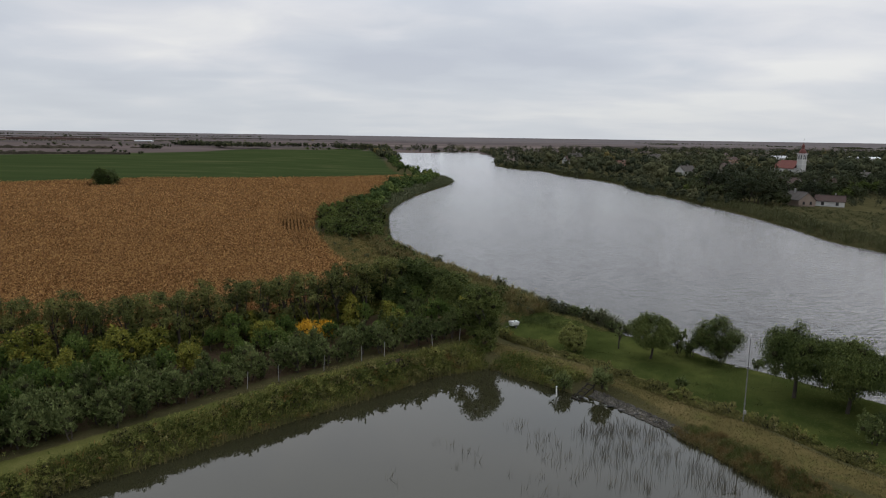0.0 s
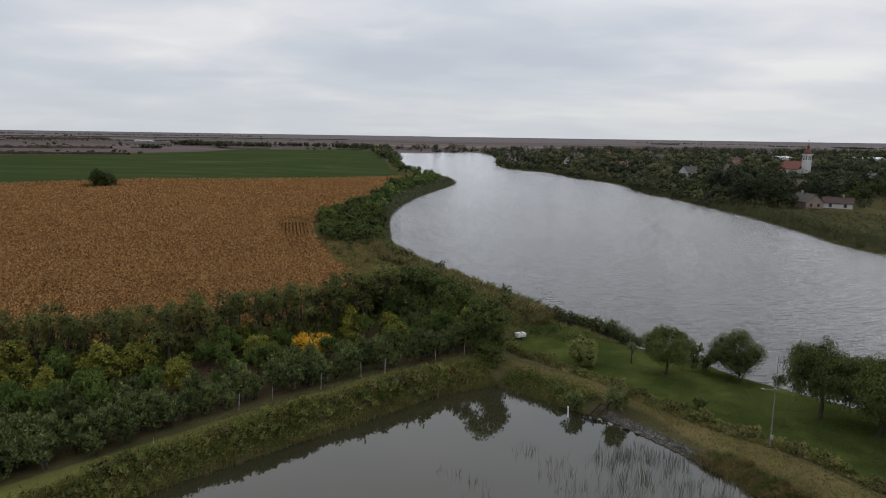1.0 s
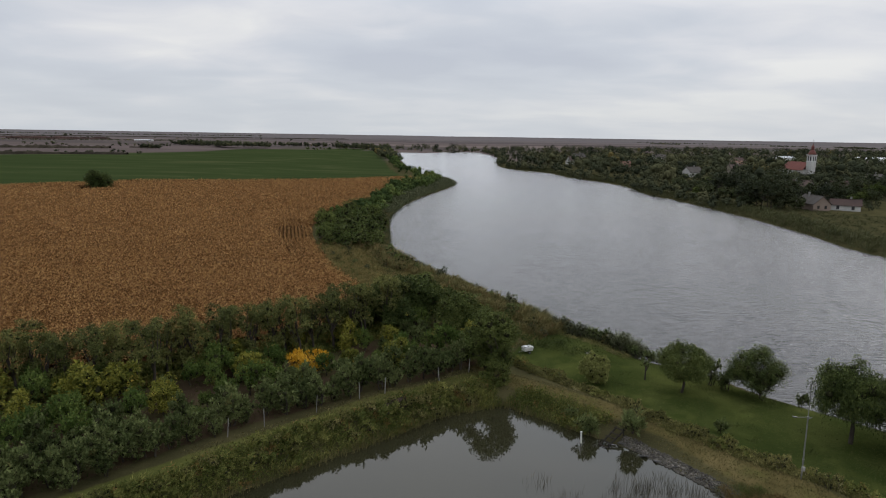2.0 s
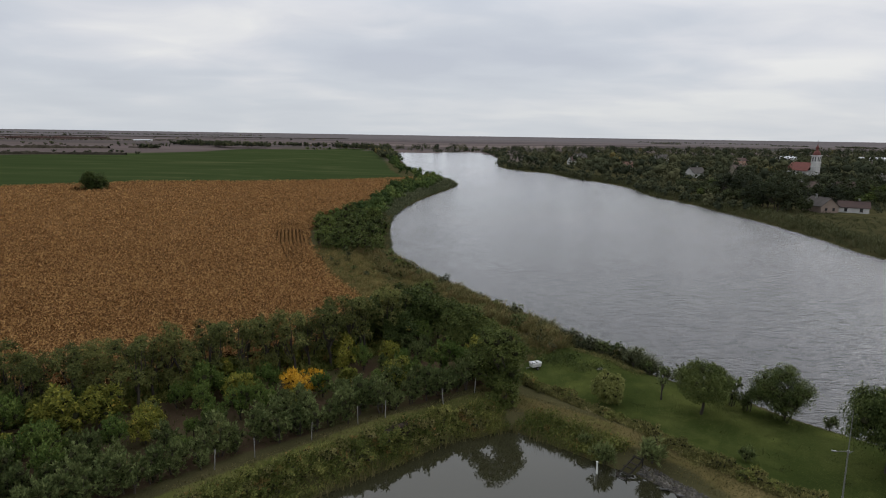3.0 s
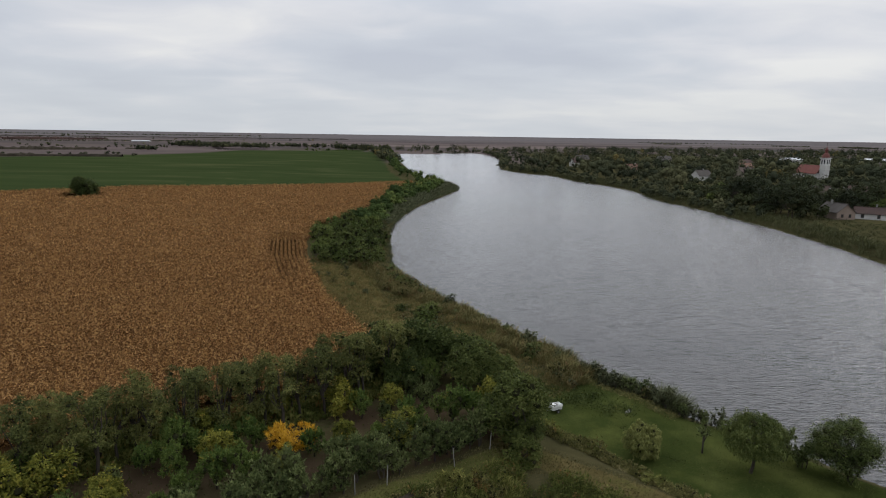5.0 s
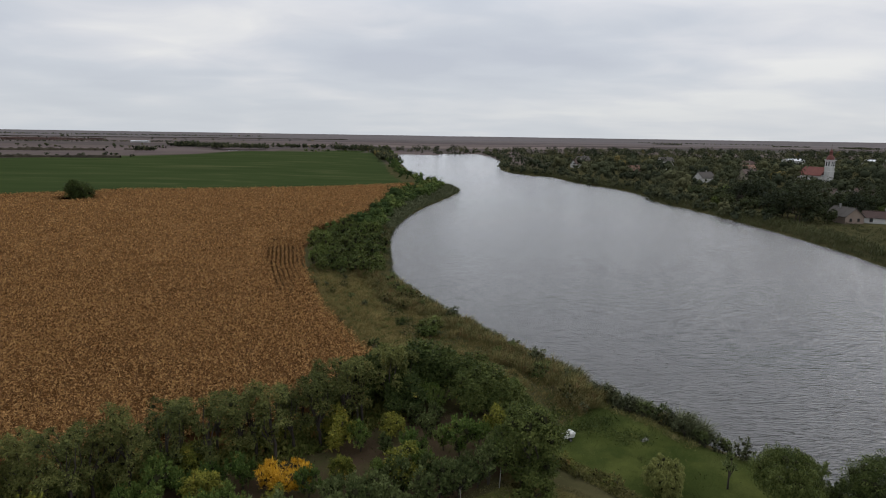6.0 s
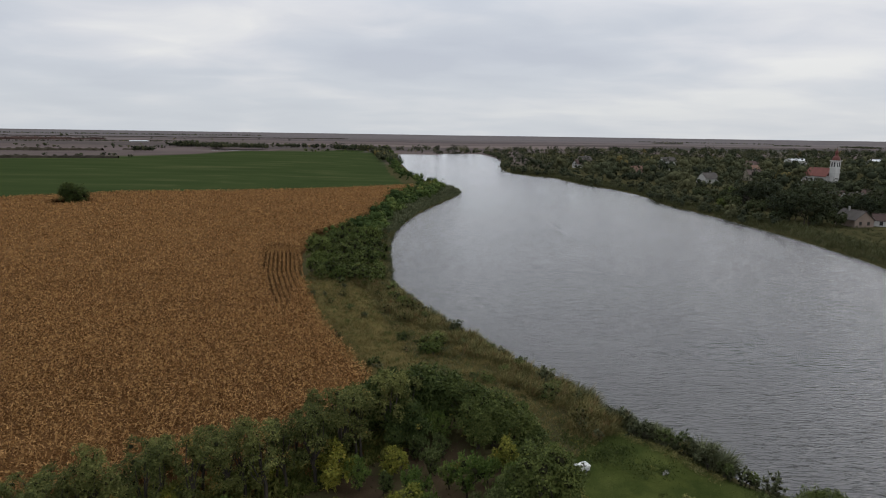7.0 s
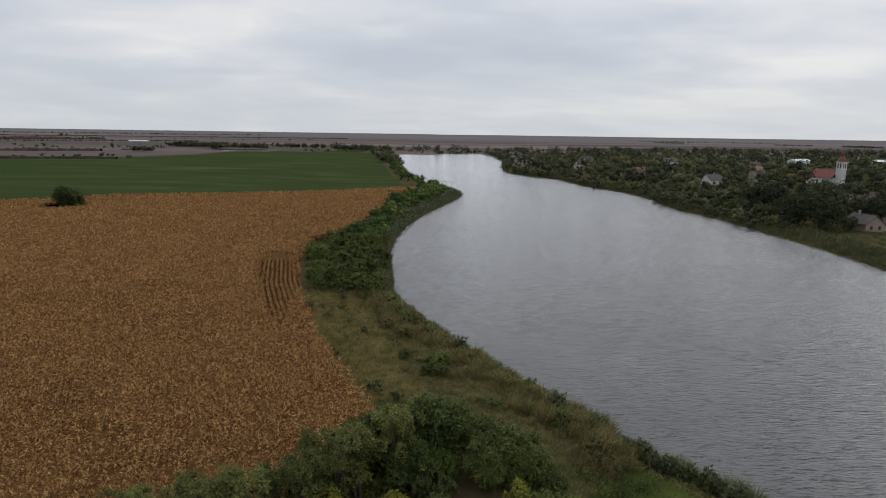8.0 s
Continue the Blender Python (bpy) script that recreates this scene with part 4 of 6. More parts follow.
# ---- reeds and thicket along the near river bank ----
REED_BELT = np.vstack([LEFT_SHORE[44:76], [(-18.5, 187.0), (-26.0, 163.0), (-28.0, 143.0), (-24.4, 131.0), (-17.9, 111.3), (-11.8, 94.9), (-8.8, 88.5), (-8.1, 81.9), (-2.8, 83.0), (0.6, 78.2), (4.4, 75.6), (8.2, 76.6)]])
rb = scatter(widened(REED_BELT, -0.1), 26.0)
wet = signed(rb[:, 0], rb[:, 1], RIVER_EDGE) + 3.0 * (patchy(rb, 0.35, 2.0) - 0.5)
rb, mb = rb[wet < 6.5], rb[wet >= 5.0]
undergrowth("reed_litter", "brown and olive litter between the reeds", "reeds", rb[::2], 1.45, 0.18, L_REED, 0.5, 0.36, 5, 0.85, 5.0, 1.0)
undergrowth("meadow_grass", "rank tan and olive grass beside the maize", "grass", mb[::2], 0.55, 0.2, L_MEADOW, 0.7, 0.3, 3, 0.9, 5.0, 1.3)
belt_p = even(REED_BELT, 0.85)
wet = signed(belt_p[:, 0], belt_p[:, 1], RIVER_EDGE) + 3.0 * (patchy(belt_p, 0.35, 2.0) - 0.5)
tussocks("reed_bed", "tall olive and tan reeds along the river", "reeds", belt_p[(wet < 6.5) & (rng.uniform(size=len(wet)) < 0.82)], 1.7, 1.0, 85, L_REED, 0.034)
tussocks("meadow_tussocks", "clumps of rank tan grass beside the maize", "grass", belt_p[(wet >= 5.0) & (rng.uniform(size=len(wet)) < 0.6)], 0.9, 0.9, 60, L_MEADOW, 0.032)
shore = along_line(LEFT_SHORE[44:78] + np.array([-0.35, -0.3]), 420, 0.75)
tussocks("shore_reeds", "grey-green reeds standing in the shallows", "reeds", shore, 1.55, 1.0, 85, L_SHORE, 0.036)
clump = along_line(LEFT_SHORE[37:46] + np.array([-0.9, -0.7]), 150, 1.0)
tussocks("reed_clump", "tall grey-green reeds at the lawn's edge", "reeds", clump, 1.9, 1.1, 110, L_SHORE, 0.034)
lawn_rim = along_line(LEFT_SHORE[36:48] + np.array([-2.6, -2.0]), 900, 0.9)
undergrowth("lawn_rim_weeds", "olive and tan rank weeds between lawn and reeds", "weeds", lawn_rim, 0.6, 0.12, L_FLOWER, 0.6, 0.42, 4, 0.9, 6.0)
tussock = Kind([lambda k=k: plant("reed_tussock", ("grey-green clump of riverside reeds", "olive-brown clump of rank reeds", "dark green clump of willow scrub")[k], "reeds", "reed clumps along the river", 2.0, 2.3, 0.1, 11, 250, 0.16, (L_SHORE, L_REED, L_BLUE)[k], "shoots", 0.92, 4, (0.26, 0.46)) for k in range(3)])
for q in row(LEFT_SHORE[48:76] + np.array([-1.6, -1.2]), 4.6):
    tussock.put(q[0] + rng.normal() * 0.5, q[1] + rng.normal() * 0.6, rng.uniform(0.6, 1.2), which=int(rng.choice(3, p=(0.6, 0.3, 0.1))), tall=rng.uniform(0.6, 1.0))
for q in row(LEFT_SHORE[34:47] + np.array([-1.7, -1.3]), 1.3):
    tussock.put(q[0] + rng.normal() * 0.4, q[1] + rng.normal() * 0.4, rng.uniform(0.7, 1.05), which=int(rng.choice(3, p=(0.7, 0.15, 0.15))), tall=rng.uniform(0.7, 1.0))
for q in mb[::max(1, len(mb) // 30)]:
    tussock.put(q[0], q[1], rng.uniform(0.4, 0.8), which=int(rng.choice(3, p=(0.3, 0.4, 0.3))), tall=rng.uniform(0.5, 0.85))
for q in rb[::max(1, len(rb) // 40)]:
    tussock.put(q[0], q[1], rng.uniform(0.5, 1.05), which=int(rng.choice(3, p=(0.25, 0.6, 0.15))), tall=rng.uniform(0.6, 0.95))
tussock.tidy()
CAPE_BELT = np.vstack([LEFT_SHORE[74:93], [(-6, 345), (-12, 300), (-19, 262), (-24, 217), (-24, 187)]])
cb = even(CAPE_BELT, 1.5)
tussocks("cape_reeds", "grey-green reeds round the river bend", "reeds", cb, 2.2, 1.8, 46, L_SHORE, 0.08)

thicket = Kind([lambda k=k: plant("river_shrub", "dark green rounded shrub in the riverside thicket", "shrub", "riverside thicket", 3.4, 4.2, 0.2, 16, 950, 0.17, (L_DEEP, L_MULBERRY, L_BRIGHT, L_BRIGHT)[k], "round", 0.86, 3, (0.24, 0.44)) for k in range(4)])
THICKET = np.array([(-27, 145), (-22.5, 140.5), (-17, 138.5), (-13.6, 140), (-14.8, 158), (-18, 187), (-19, 217), (-15, 258), (-6, 296), (-1, 330), (-8, 350), (-14, 330), (-23, 288), (-23.5, 246), (-26, 212), (-32, 190), (-30.5, 164)])
bend_p = []
for q in even(THICKET, 4.0):
    if q[1] < 190:
        thicket.put(q[0], q[1], rng.uniform(0.6, 1.3), tall=rng.uniform(0.7, 1.3))
    else:
        bend_p.append(q)
for q in even(THICKET[[0, 1, 2, 3, 4, 16]], 3.6):
    thicket.put(q[0], q[1], rng.uniform(0.35, 0.65), tall=rng.uniform(0.7, 1.1))
for q in row(LEFT_SHORE[92:118] + np.array([-9.0, 0]), 4.2):
    bend_p.append(q + rng.normal(size=2) * (2.0, 1.5))
for x, y, s in ((-3.5, 101.8, 0.9), (-3.7, 99.6, 0.62), (-4.6, 100.5, 0.5), (-7.6, 106.5, 0.42), (-7.2, 123.4, 0.55), (-8.6, 125.6, 0.6), (-10.6, 129.0, 0.5), (-0.6, 110.5, 0.4), (3.4, 103.6, 0.42), (6.4, 98.4, 0.45), (9.6, 92.6, 0.42), (11.6, 89.6, 0.4), (8.2, 88.4, 0.38), (4.4, 95.0, 0.36), (-2.4, 106.0, 0.36), (13.2, 85.8, 0.4), (5.2, 84.6, 0.4), (2.2, 90.4, 0.4)):
    thicket.put(x, y, s, tall=0.85)
thicket.tidy()
lone = plant("lone_tree", "solitary rounded dark green tree in the maize", "tree", "", 7.4, 10.2, 0.1, 34, 8000, 0.22, L_WILLOW, "round", 0.78, 3, (0.3, 0.5))
lone.matrix_basis = pose(-125.5, 242.0, height(-125.5, 242.0) - 0.1, 0, 0, 0)

# ---- the field of ripe maize ----
ROW_Y, ROW_X = (40, 60, 94, 100, 112, 131, 143, 163, 188, 215, 400), (12, 4, -10.2, -13, -18.7, -25.4, -29.2, -34, -36.5, -37.5, -40)


def maize(p, leaf_n, high, leaf):
    n = len(p)
    g = land(p[:, 0], p[:, 1])
    h = high * rng.uniform(0.85, 1.1, n)
    at, al, ln = [], [], []
    for k in range(leaf_n):
        w = rng.uniform(0, 2 * np.pi, n)
        z = g + h * rng.uniform(0.35, 0.95, n)
        at.append(np.column_stack([p + rng.normal(size=(n, 2)) * 0.05, z]))
        al.append(np.column_stack([np.cos(w), np.sin(w), rng.uniform(-0.4, 1.3, n)]))
        ln.append(leaf * rng.uniform(0.7, 1.3, n))
    at.append(np.column_stack([p, g + h * 0.8]))
    al.append(np.column_stack([rng.normal(size=n) * 0.15, rng.normal(size=n) * 0.15, np.ones(n)]))
    ln.append(leaf * rng.uniform(0.6, 1.0, n))
    at, al, ln = np.concatenate(at), np.concatenate(al), np.concatenate(ln)
    return leaf_blades(at, al, ln, ln * 0.34)


def in_rows(p, gap=0.72, loose=0.2):
    """Draw points on to planting rows, which follow the field's river side."""
    bend = -np.interp(p[:, 1], ROW_Y, ROW_X)
    s = p[:, 0] + bend
    s = np.round(s / gap) * gap + rng.normal(size=len(p)) * loose
    return np.column_stack([s - bend, p[:, 1]])


corn_p = scatter(np.vstack([CORN_EDGE[:21], CORN_EDGE[-5:]]), 6.5)
corn_p = corn_p[np.hypot((corn_p[:, 0] + 125.0) / 5.6, (corn_p[:, 1] - 238.0) / 7.5) > 1]
dist = np.hypot(corn_p[:, 0], corn_p[:, 1] - 25)
seen = np.abs(corn_p[:, 0]) < 0.76 * corn_p[:, 1] + 14
gapped = inside(corn_p[:, 0], corn_p[:, 1], ROW_GAP)
keep = rng.uniform(size=len(corn_p))
chunks = []
for lo, hi, share, leaf_n, leaf in ((0, 90, 1.0, 12, 0.30), (90, 135, 0.9, 8, 0.36), (135, 200, 0.5, 6, 0.46), (200, 420, 0.3, 5, 0.55)):
    sel = (dist >= lo) & (dist < hi) & (keep < share) & seen & ~gapped
    v, f = maize(in_rows(corn_p[sel]), leaf_n, 2.15, leaf)
    chunks.append((v, f, 0))
sel = gapped & (keep < 0.95)
gp = in_rows(corn_p[sel], 0.84, 0.06)
v, f = maize(gp, 10, 1.9, 0.27)
chunks.append((v, f, 0))
# the closed mass of leaves below the tops
xs, ys = np.arange(-180, -8, 1.1), np.arange(46, 346, 1.1)
x, y = (q.ravel() for q in np.meshgrid(xs, ys))
z = land(x, y) + np.interp(y, (95, 150), (0.75, 1.55)) + rng.uniform(-0.3, 0.3, len(x))
f = grid_faces(len(xs), len(ys))
mid = np.column_stack([x[f].mean(1), y[f].mean(1)])
f = f[(signed(mid[:, 0], mid[:, 1], CORN_EDGE) < -1.6) & (signed(mid[:, 0], mid[:, 1], ROW_GAP) > 0.3) & (np.hypot((mid[:, 0] + 125.0) / 6.4, (mid[:, 1] - 238.0) / 8.2) > 1)]
chunks.append((np.column_stack([x, y, z]), f, 1))
tagged(new("maize_field", mesh_of("maize_field", chunks, [L_CORN, CORN_MASS])), "dense ripe tan maize standing dry in rows", "maize", kind="stuff")


# ---- solid shapes ----
def solid(bm, kind="box", size=(1, 1, 1), at=(0, 0, 0), turn=(0, 0, 0), bevel=0.0, sides=12, taper=1.0):
    """Adds a box or a (tapered) rod to a bmesh; at is its middle."""
    m = pose(*at, *turn) @ Matrix.Diagonal((*size, 1))
    if kind == "box":
        vs = bmesh.ops.create_cube(bm, size=1, matrix=m)["verts"]
    else:
        vs = bmesh.ops.create_cone(bm, cap_ends=True, segments=sides, radius1=0.5, radius2=0.5 * taper, depth=1, matrix=m)["verts"]
    if bevel:
        edges = {e for v in vs for e in v.link_edges}
        bmesh.ops.bevel(bm, geom=list(edges), offset=bevel, segments=2, affect="EDGES", profile=0.6)
    return bm


def part(name, bm, mat, parent=None, label=""):
    me = bpy.data.meshes.new(name)
    bmesh.ops.recalc_face_normals(bm, faces=bm.faces)
    bm.to_mesh(me)
    bm.free()
    me.materials.append(mat)
    ob = new(name, me)
    ob.parent = parent
    return tagged(ob, label)


PLASTER = {"white": plain("white_plaster", (0.30, 0.295, 0.28), (0.46, 0.45, 0.43), 1.2, 0.85, 0.15), "pink": plain("pink_plaster", (0.165, 0.125, 0.10), (0.24, 0.185, 0.15), 1.2, 0.85, 0.15), "cream": plain("cream_plaster", (0.15, 0.13, 0.10), (0.24, 0.21, 0.165), 1.2, 0.85, 0.15), "brick": plain("old_brickwork", (0.075, 0.040, 0.028), (0.135, 0.078, 0.055), 1.6, 0.9, 0.3), "grey": plain("grey_plaster", (0.17, 0.165, 0.155), (0.28, 0.27, 0.255), 1.2, 0.85, 0.15)}
TILES = {"brown": plain("brown_roof_tiles", (0.040, 0.026, 0.021), (0.082, 0.052, 0.041), 2.0, 0.8, 0.5), "red": plain("dull_red_roof_tiles", (0.038, 0.023, 0.019), (0.064, 0.037, 0.030), 2.0, 0.8, 0.5), "church": plain("church_roof_tiles", (0.085, 0.028, 0.022), (0.140, 0.048, 0.037), 2.0, 0.8, 0.5), "orange": plain("orange_roof_tiles", (0.085, 0.044, 0.030), (0.14, 0.072, 0.046), 2.0, 0.8, 0.5), "grey": plain("grey_roof_tiles", (0.036, 0.030, 0.026), (0.070, 0.060, 0.052), 2.0, 0.8, 0.5), "pale": plain("pale_sheet_roof", (0.32, 0.33, 0.34), (0.48, 0.48, 0.48), 2.0, 0.5, 0.2)}
PANE = plain("dark_window_glass", (0.012, 0.014, 0.016), (0.03, 0.034, 0.038), 1.0, 0.12, 0.0, 0.5)
TIMBER = plain("weathered_timber", (0.030, 0.025, 0.020), (0.085, 0.070, 0.055), 5.0, 0.85, 0.5)
CONCRETE = plain("pale_concrete", (0.30, 0.29, 0.27), (0.52, 0.51, 0.48), 3.0, 0.85, 0.4)
METAL = plain("galvanised_steel", (0.13, 0.128, 0.125), (0.24, 0.235, 0.23), 4.0, 0.45, 0.1, 0.5, 0.7)
ENAMEL = plain("white_enamel", (0.42, 0.42, 0.40), (0.62, 0.62, 0.60), 2.0, 0.4, 0.1, 0.5)
RUBBER = plain("black_rubber", (0.012, 0.012, 0.012), (0.03, 0.03, 0.03), 4.0, 0.8, 0.2)
OLDWOOD = plain("rotten_dark_wood", (0.010, 0.009, 0.008), (0.034, 0.028, 0.022), 5.0, 0.9, 0.5, 0.15)
STONE = plain("rubble_stone", (0.018, 0.016, 0.013), (0.145, 0.130, 0.108), 6.0, 0.9, 0.6)
SLAB = plain("wet_dark_slab", (0.022, 0.022, 0.022), (0.07, 0.068, 0.064), 3.0, 0.55, 0.5)
SOIL = plain("dark_turned_soil", (0.016, 0.012, 0.009), (0.045, 0.034, 0.024), 5.0, 0.95, 0.9, 0.1, 0.0, 0.06)


def house(label, x, y, turn, long, wide, eaves, rise, wall, tiles, hip=0.0, openings=2, chimney=True):
    """A gabled village house; its long side runs along its own x."""
    root = tagged(new("house"), label, "house", "village houses")
    root.matrix_basis = pose(x, y, height(x, y) - 0.15, 0, 0, turn)
    bm = bmesh.new()
    L, W = long / 2, wide / 2
    ring = [(-L, -W), (L, -W), (L, W), (-L, W)]
    lo, hi = [bm.verts.new((*c, 0)) for c in ring], [bm.verts.new((*c, eaves)) for c in ring]
    ra, rb = bm.verts.new((-L + 0.02, 0, eaves + rise * (1 - hip))), bm.verts.new((L - 0.02, 0, eaves + rise * (1 - hip)))
    for k in range(4):
        bm.faces.new((lo[k], lo[(k + 1) % 4], hi[(k + 1) % 4], hi[k]))
    bm.faces.new((hi[1], hi[2], rb)), bm.faces.new((hi[3], hi[0], ra))
    bm.faces.new((hi[0], hi[1], rb, ra)), bm.faces.new((hi[2], hi[3], ra, rb))
    part("wall", bm, PLASTER[wall], root)
    bm = bmesh.new()
    o, k = 0.35, rise / W
    for s in (-1, 1):
        e0, e1 = (W + o) * s, 0.0
        z0, z1 = eaves - o * k, eaves + rise
        pts = [(-L - o, e0, z0), (L + o, e0, z0), (L + o - hip * W, e1, z1), (-L - o + hip * W, e1, z1)]
        top = [bm.verts.new((a, b, c + 0.14)) for a, b, c in pts]
        bot = [bm.verts.new((a, b, c + 0.02)) for a, b, c in pts]
        bm.faces.new(top), bm.faces.new(bot[::-1])
        for q in range(4):
            bm.faces.new((top[q], bot[q], bot[(q + 1) % 4], top[(q + 1) % 4]))
        if hip:
            for q in (-1, 1):
                a = [bm.verts.new((q * (L + o), (W + o) * s, z0 + 0.13)), bm.verts.new((q * (L + o), 0, z0 + 0.13)), bm.verts.new((q * (L + o - hip * W), 0, z1 + 0.13))]
                bm.faces.new(a)
    roof = part("roof", bm, TILES[tiles], root)
    bm = bmesh.new()
    solid(bm, "box", (2 * L + 0.7 - 2 * hip * W, 0.28, 0.14), (0, 0, eaves + rise + 0.14), bevel=0.04)
    part("ridge", bm, TILES[tiles], roof)
    if chimney:
        bm = bmesh.new()
        solid(bm, "box", (0.5, 0.5, 1.6), (L * 0.35, 0.6, eaves + rise + 0.1))
        solid(bm, "box", (0.62, 0.62, 0.12), (L * 0.35, 0.6, eaves + rise + 0.9))
        part("chimney", bm, PLASTER["grey"], roof)

    def opening(name, at, size, axis_x):
        win = tagged(new(name), "")
        win.parent = root
        fr = bmesh.new()
        t = 0.12
        w, h = size
        for dx, dz, sw, sh in ((0, h / 2, w + t, t), (0, -h / 2, w + t, t), (-w / 2, 0, t, h), (w / 2, 0, t, h), (0, 0, t * 0.5, h)):
            s = (sw, 0.12, sh) if axis_x else (0.12, sw, sh)
            c = (at[0] + (dx if axis_x else 0), at[1] + (0 if axis_x else dx), at[2] + dz)
            solid(fr, "box", s, c)
        part("frame", fr, TIMBER, win)
        gl = bmesh.new()
        solid(gl, "box", (w, 0.06, h) if axis_x else (0.06, w, h), at)
        part("pane", gl, PANE, win)

    for q in range(openings):
        px = -L + (q + 0.5) * 2 * L / openings
        opening("window", (px, -W - 0.02, eaves * 0.55), (0.8, 1.1), True)
    opening("window", (-L - 0.02, -W * 0.42, eaves * 0.55), (0.7, 1.0), False)
    opening("window", (-L - 0.02, W * 0.42, eaves * 0.55), (0.7, 1.0), False)
    return root


HOUSES = []


def settle(*h):
    """Build a house and remember its plot."""
    HOUSES.append(h)
    house(*h)


settle("pink gabled cottage with a grey-brown tile roof", 126.2, 227.6, 95, 9.5, 6.2, 2.5, 2.5, "pink", "grey", 0.0)
settle("low white-walled barn with a dull red roof", 135.8, 225.2, -29, 8.8, 4.6, 2.1, 1.7, "white", "red", 0.0)
settle("small brick shed with a dull red roof", 130.4, 226.9, -29, 2.4, 3.6, 2.0, 0.9, "brick", "red", 0.0, 1, False)
settle("old house with a reddish brown tile roof", 152.5, 284.5, 115, 10.0, 7.0, 3.0, 3.2, "grey", "brown", 0.0)
settle("house with a red tile roof", 181.0, 303.0, -22, 7.5, 5.5, 2.4, 2.2, "cream", "red", 0.0)
settle("small shed with a grey roof", 171.0, 299.0, -20, 6.0, 4.0, 2.3, 1.4, "grey", "grey", 0.0)
settle("house with an orange tile roof", 129.1, 467.0, 15, 10.0, 8.0, 3.0, 3.4, "cream", "orange", 0.0)
settle("house with an orange tile roof", 142.2, 480.0, 20, 9.0, 8.0, 3.0, 3.2, "white", "orange", 0.0)
settle("hall with a pale sheet roof", 330.0, 640.0, 5, 16.0, 12.0, 4.5, 1.6, "white", "pale", 0.0)
settle("long hall with a pale sheet roof", 420.0, 650.0, 4, 30.0, 12.0, 4.5, 1.6, "white", "pale", 0.0)
settle("white house with a grey tile roof", 195.0, 600.0, 10, 12.0, 9.0, 4.0, 3.2, "white", "grey", 0.0)
settle("small cream garden house under the trees", 119.5, 282.0, 40, 5.5, 4.5, 2.5, 1.8, "cream", "brown", 0.0)
settle("pale cottage with a dark tile roof", 126.5, 271.0, 50, 6.5, 5.0, 2.5, 2.2, "grey", "brown", 0.0)
settle("house with a grey tile roof", 214.0, 330.0, 20, 10.0, 7.5, 3.0, 3.0, "cream", "grey", 0.0)
settle("house with a brown tile roof", 235.0, 318.0, 65, 11.0, 7.5, 3.0, 3.0, "cream", "brown", 0.0)
settle("house with a red tile roof", 262.0, 372.0, 15, 11.0, 8.0, 3.2, 3.2, "white", "red", 0.0)
settle("house with a red tile roof", 291.0, 415.0, 70, 11.0, 8.0, 3.2, 3.2, "cream", "red", 0.0)
settle("house with a brown tile roof", 185.0, 420.0, 20, 11.0, 8.0, 3.2, 3.4, "cream", "brown", 0.0)
settle("house with a grey tile roof", 165.0, 520.0, 75, 12.0, 8.0, 3.2, 3.4, "white", "grey", 0.0)
settle("house with a red tile roof", 240.0, 540.0, 15, 12.0, 8.0, 3.4, 3.6, "cream", "red", 0.0)
settle("house with an orange tile roof", 210.0, 475.0, 25, 11.0, 8.0, 3.2, 3.4, "cream", "orange", 0.0)
settle("house with a brown tile roof", 320.0, 500.0, 20, 12.0, 9.0, 3.4, 3.6, "white", "brown", 0.0)
settle("house with a red tile roof", 110.0, 560.0, 20, 11.0, 8.0, 3.2, 3.4, "white", "red", 0.0)
settle("house with a grey tile roof", 130.0, 640.0, 20, 12.0, 9.0, 3.4, 3.4, "cream", "grey", 0.0)
settle("house with a brown tile roof", 265.0, 470.0, 60, 12.0, 8.0, 3.2, 3.4, "grey", "brown", 0.0)
settle("house with a brown tile roof", 175.0, 345.0, 60, 10.0, 7.0, 3.0, 3.2, "cream", "brown", 0.0)
settle("house with a grey tile roof", 150.0, 400.0, 25, 10.0, 7.0, 3.0, 3.0, "white", "grey", 0.0)


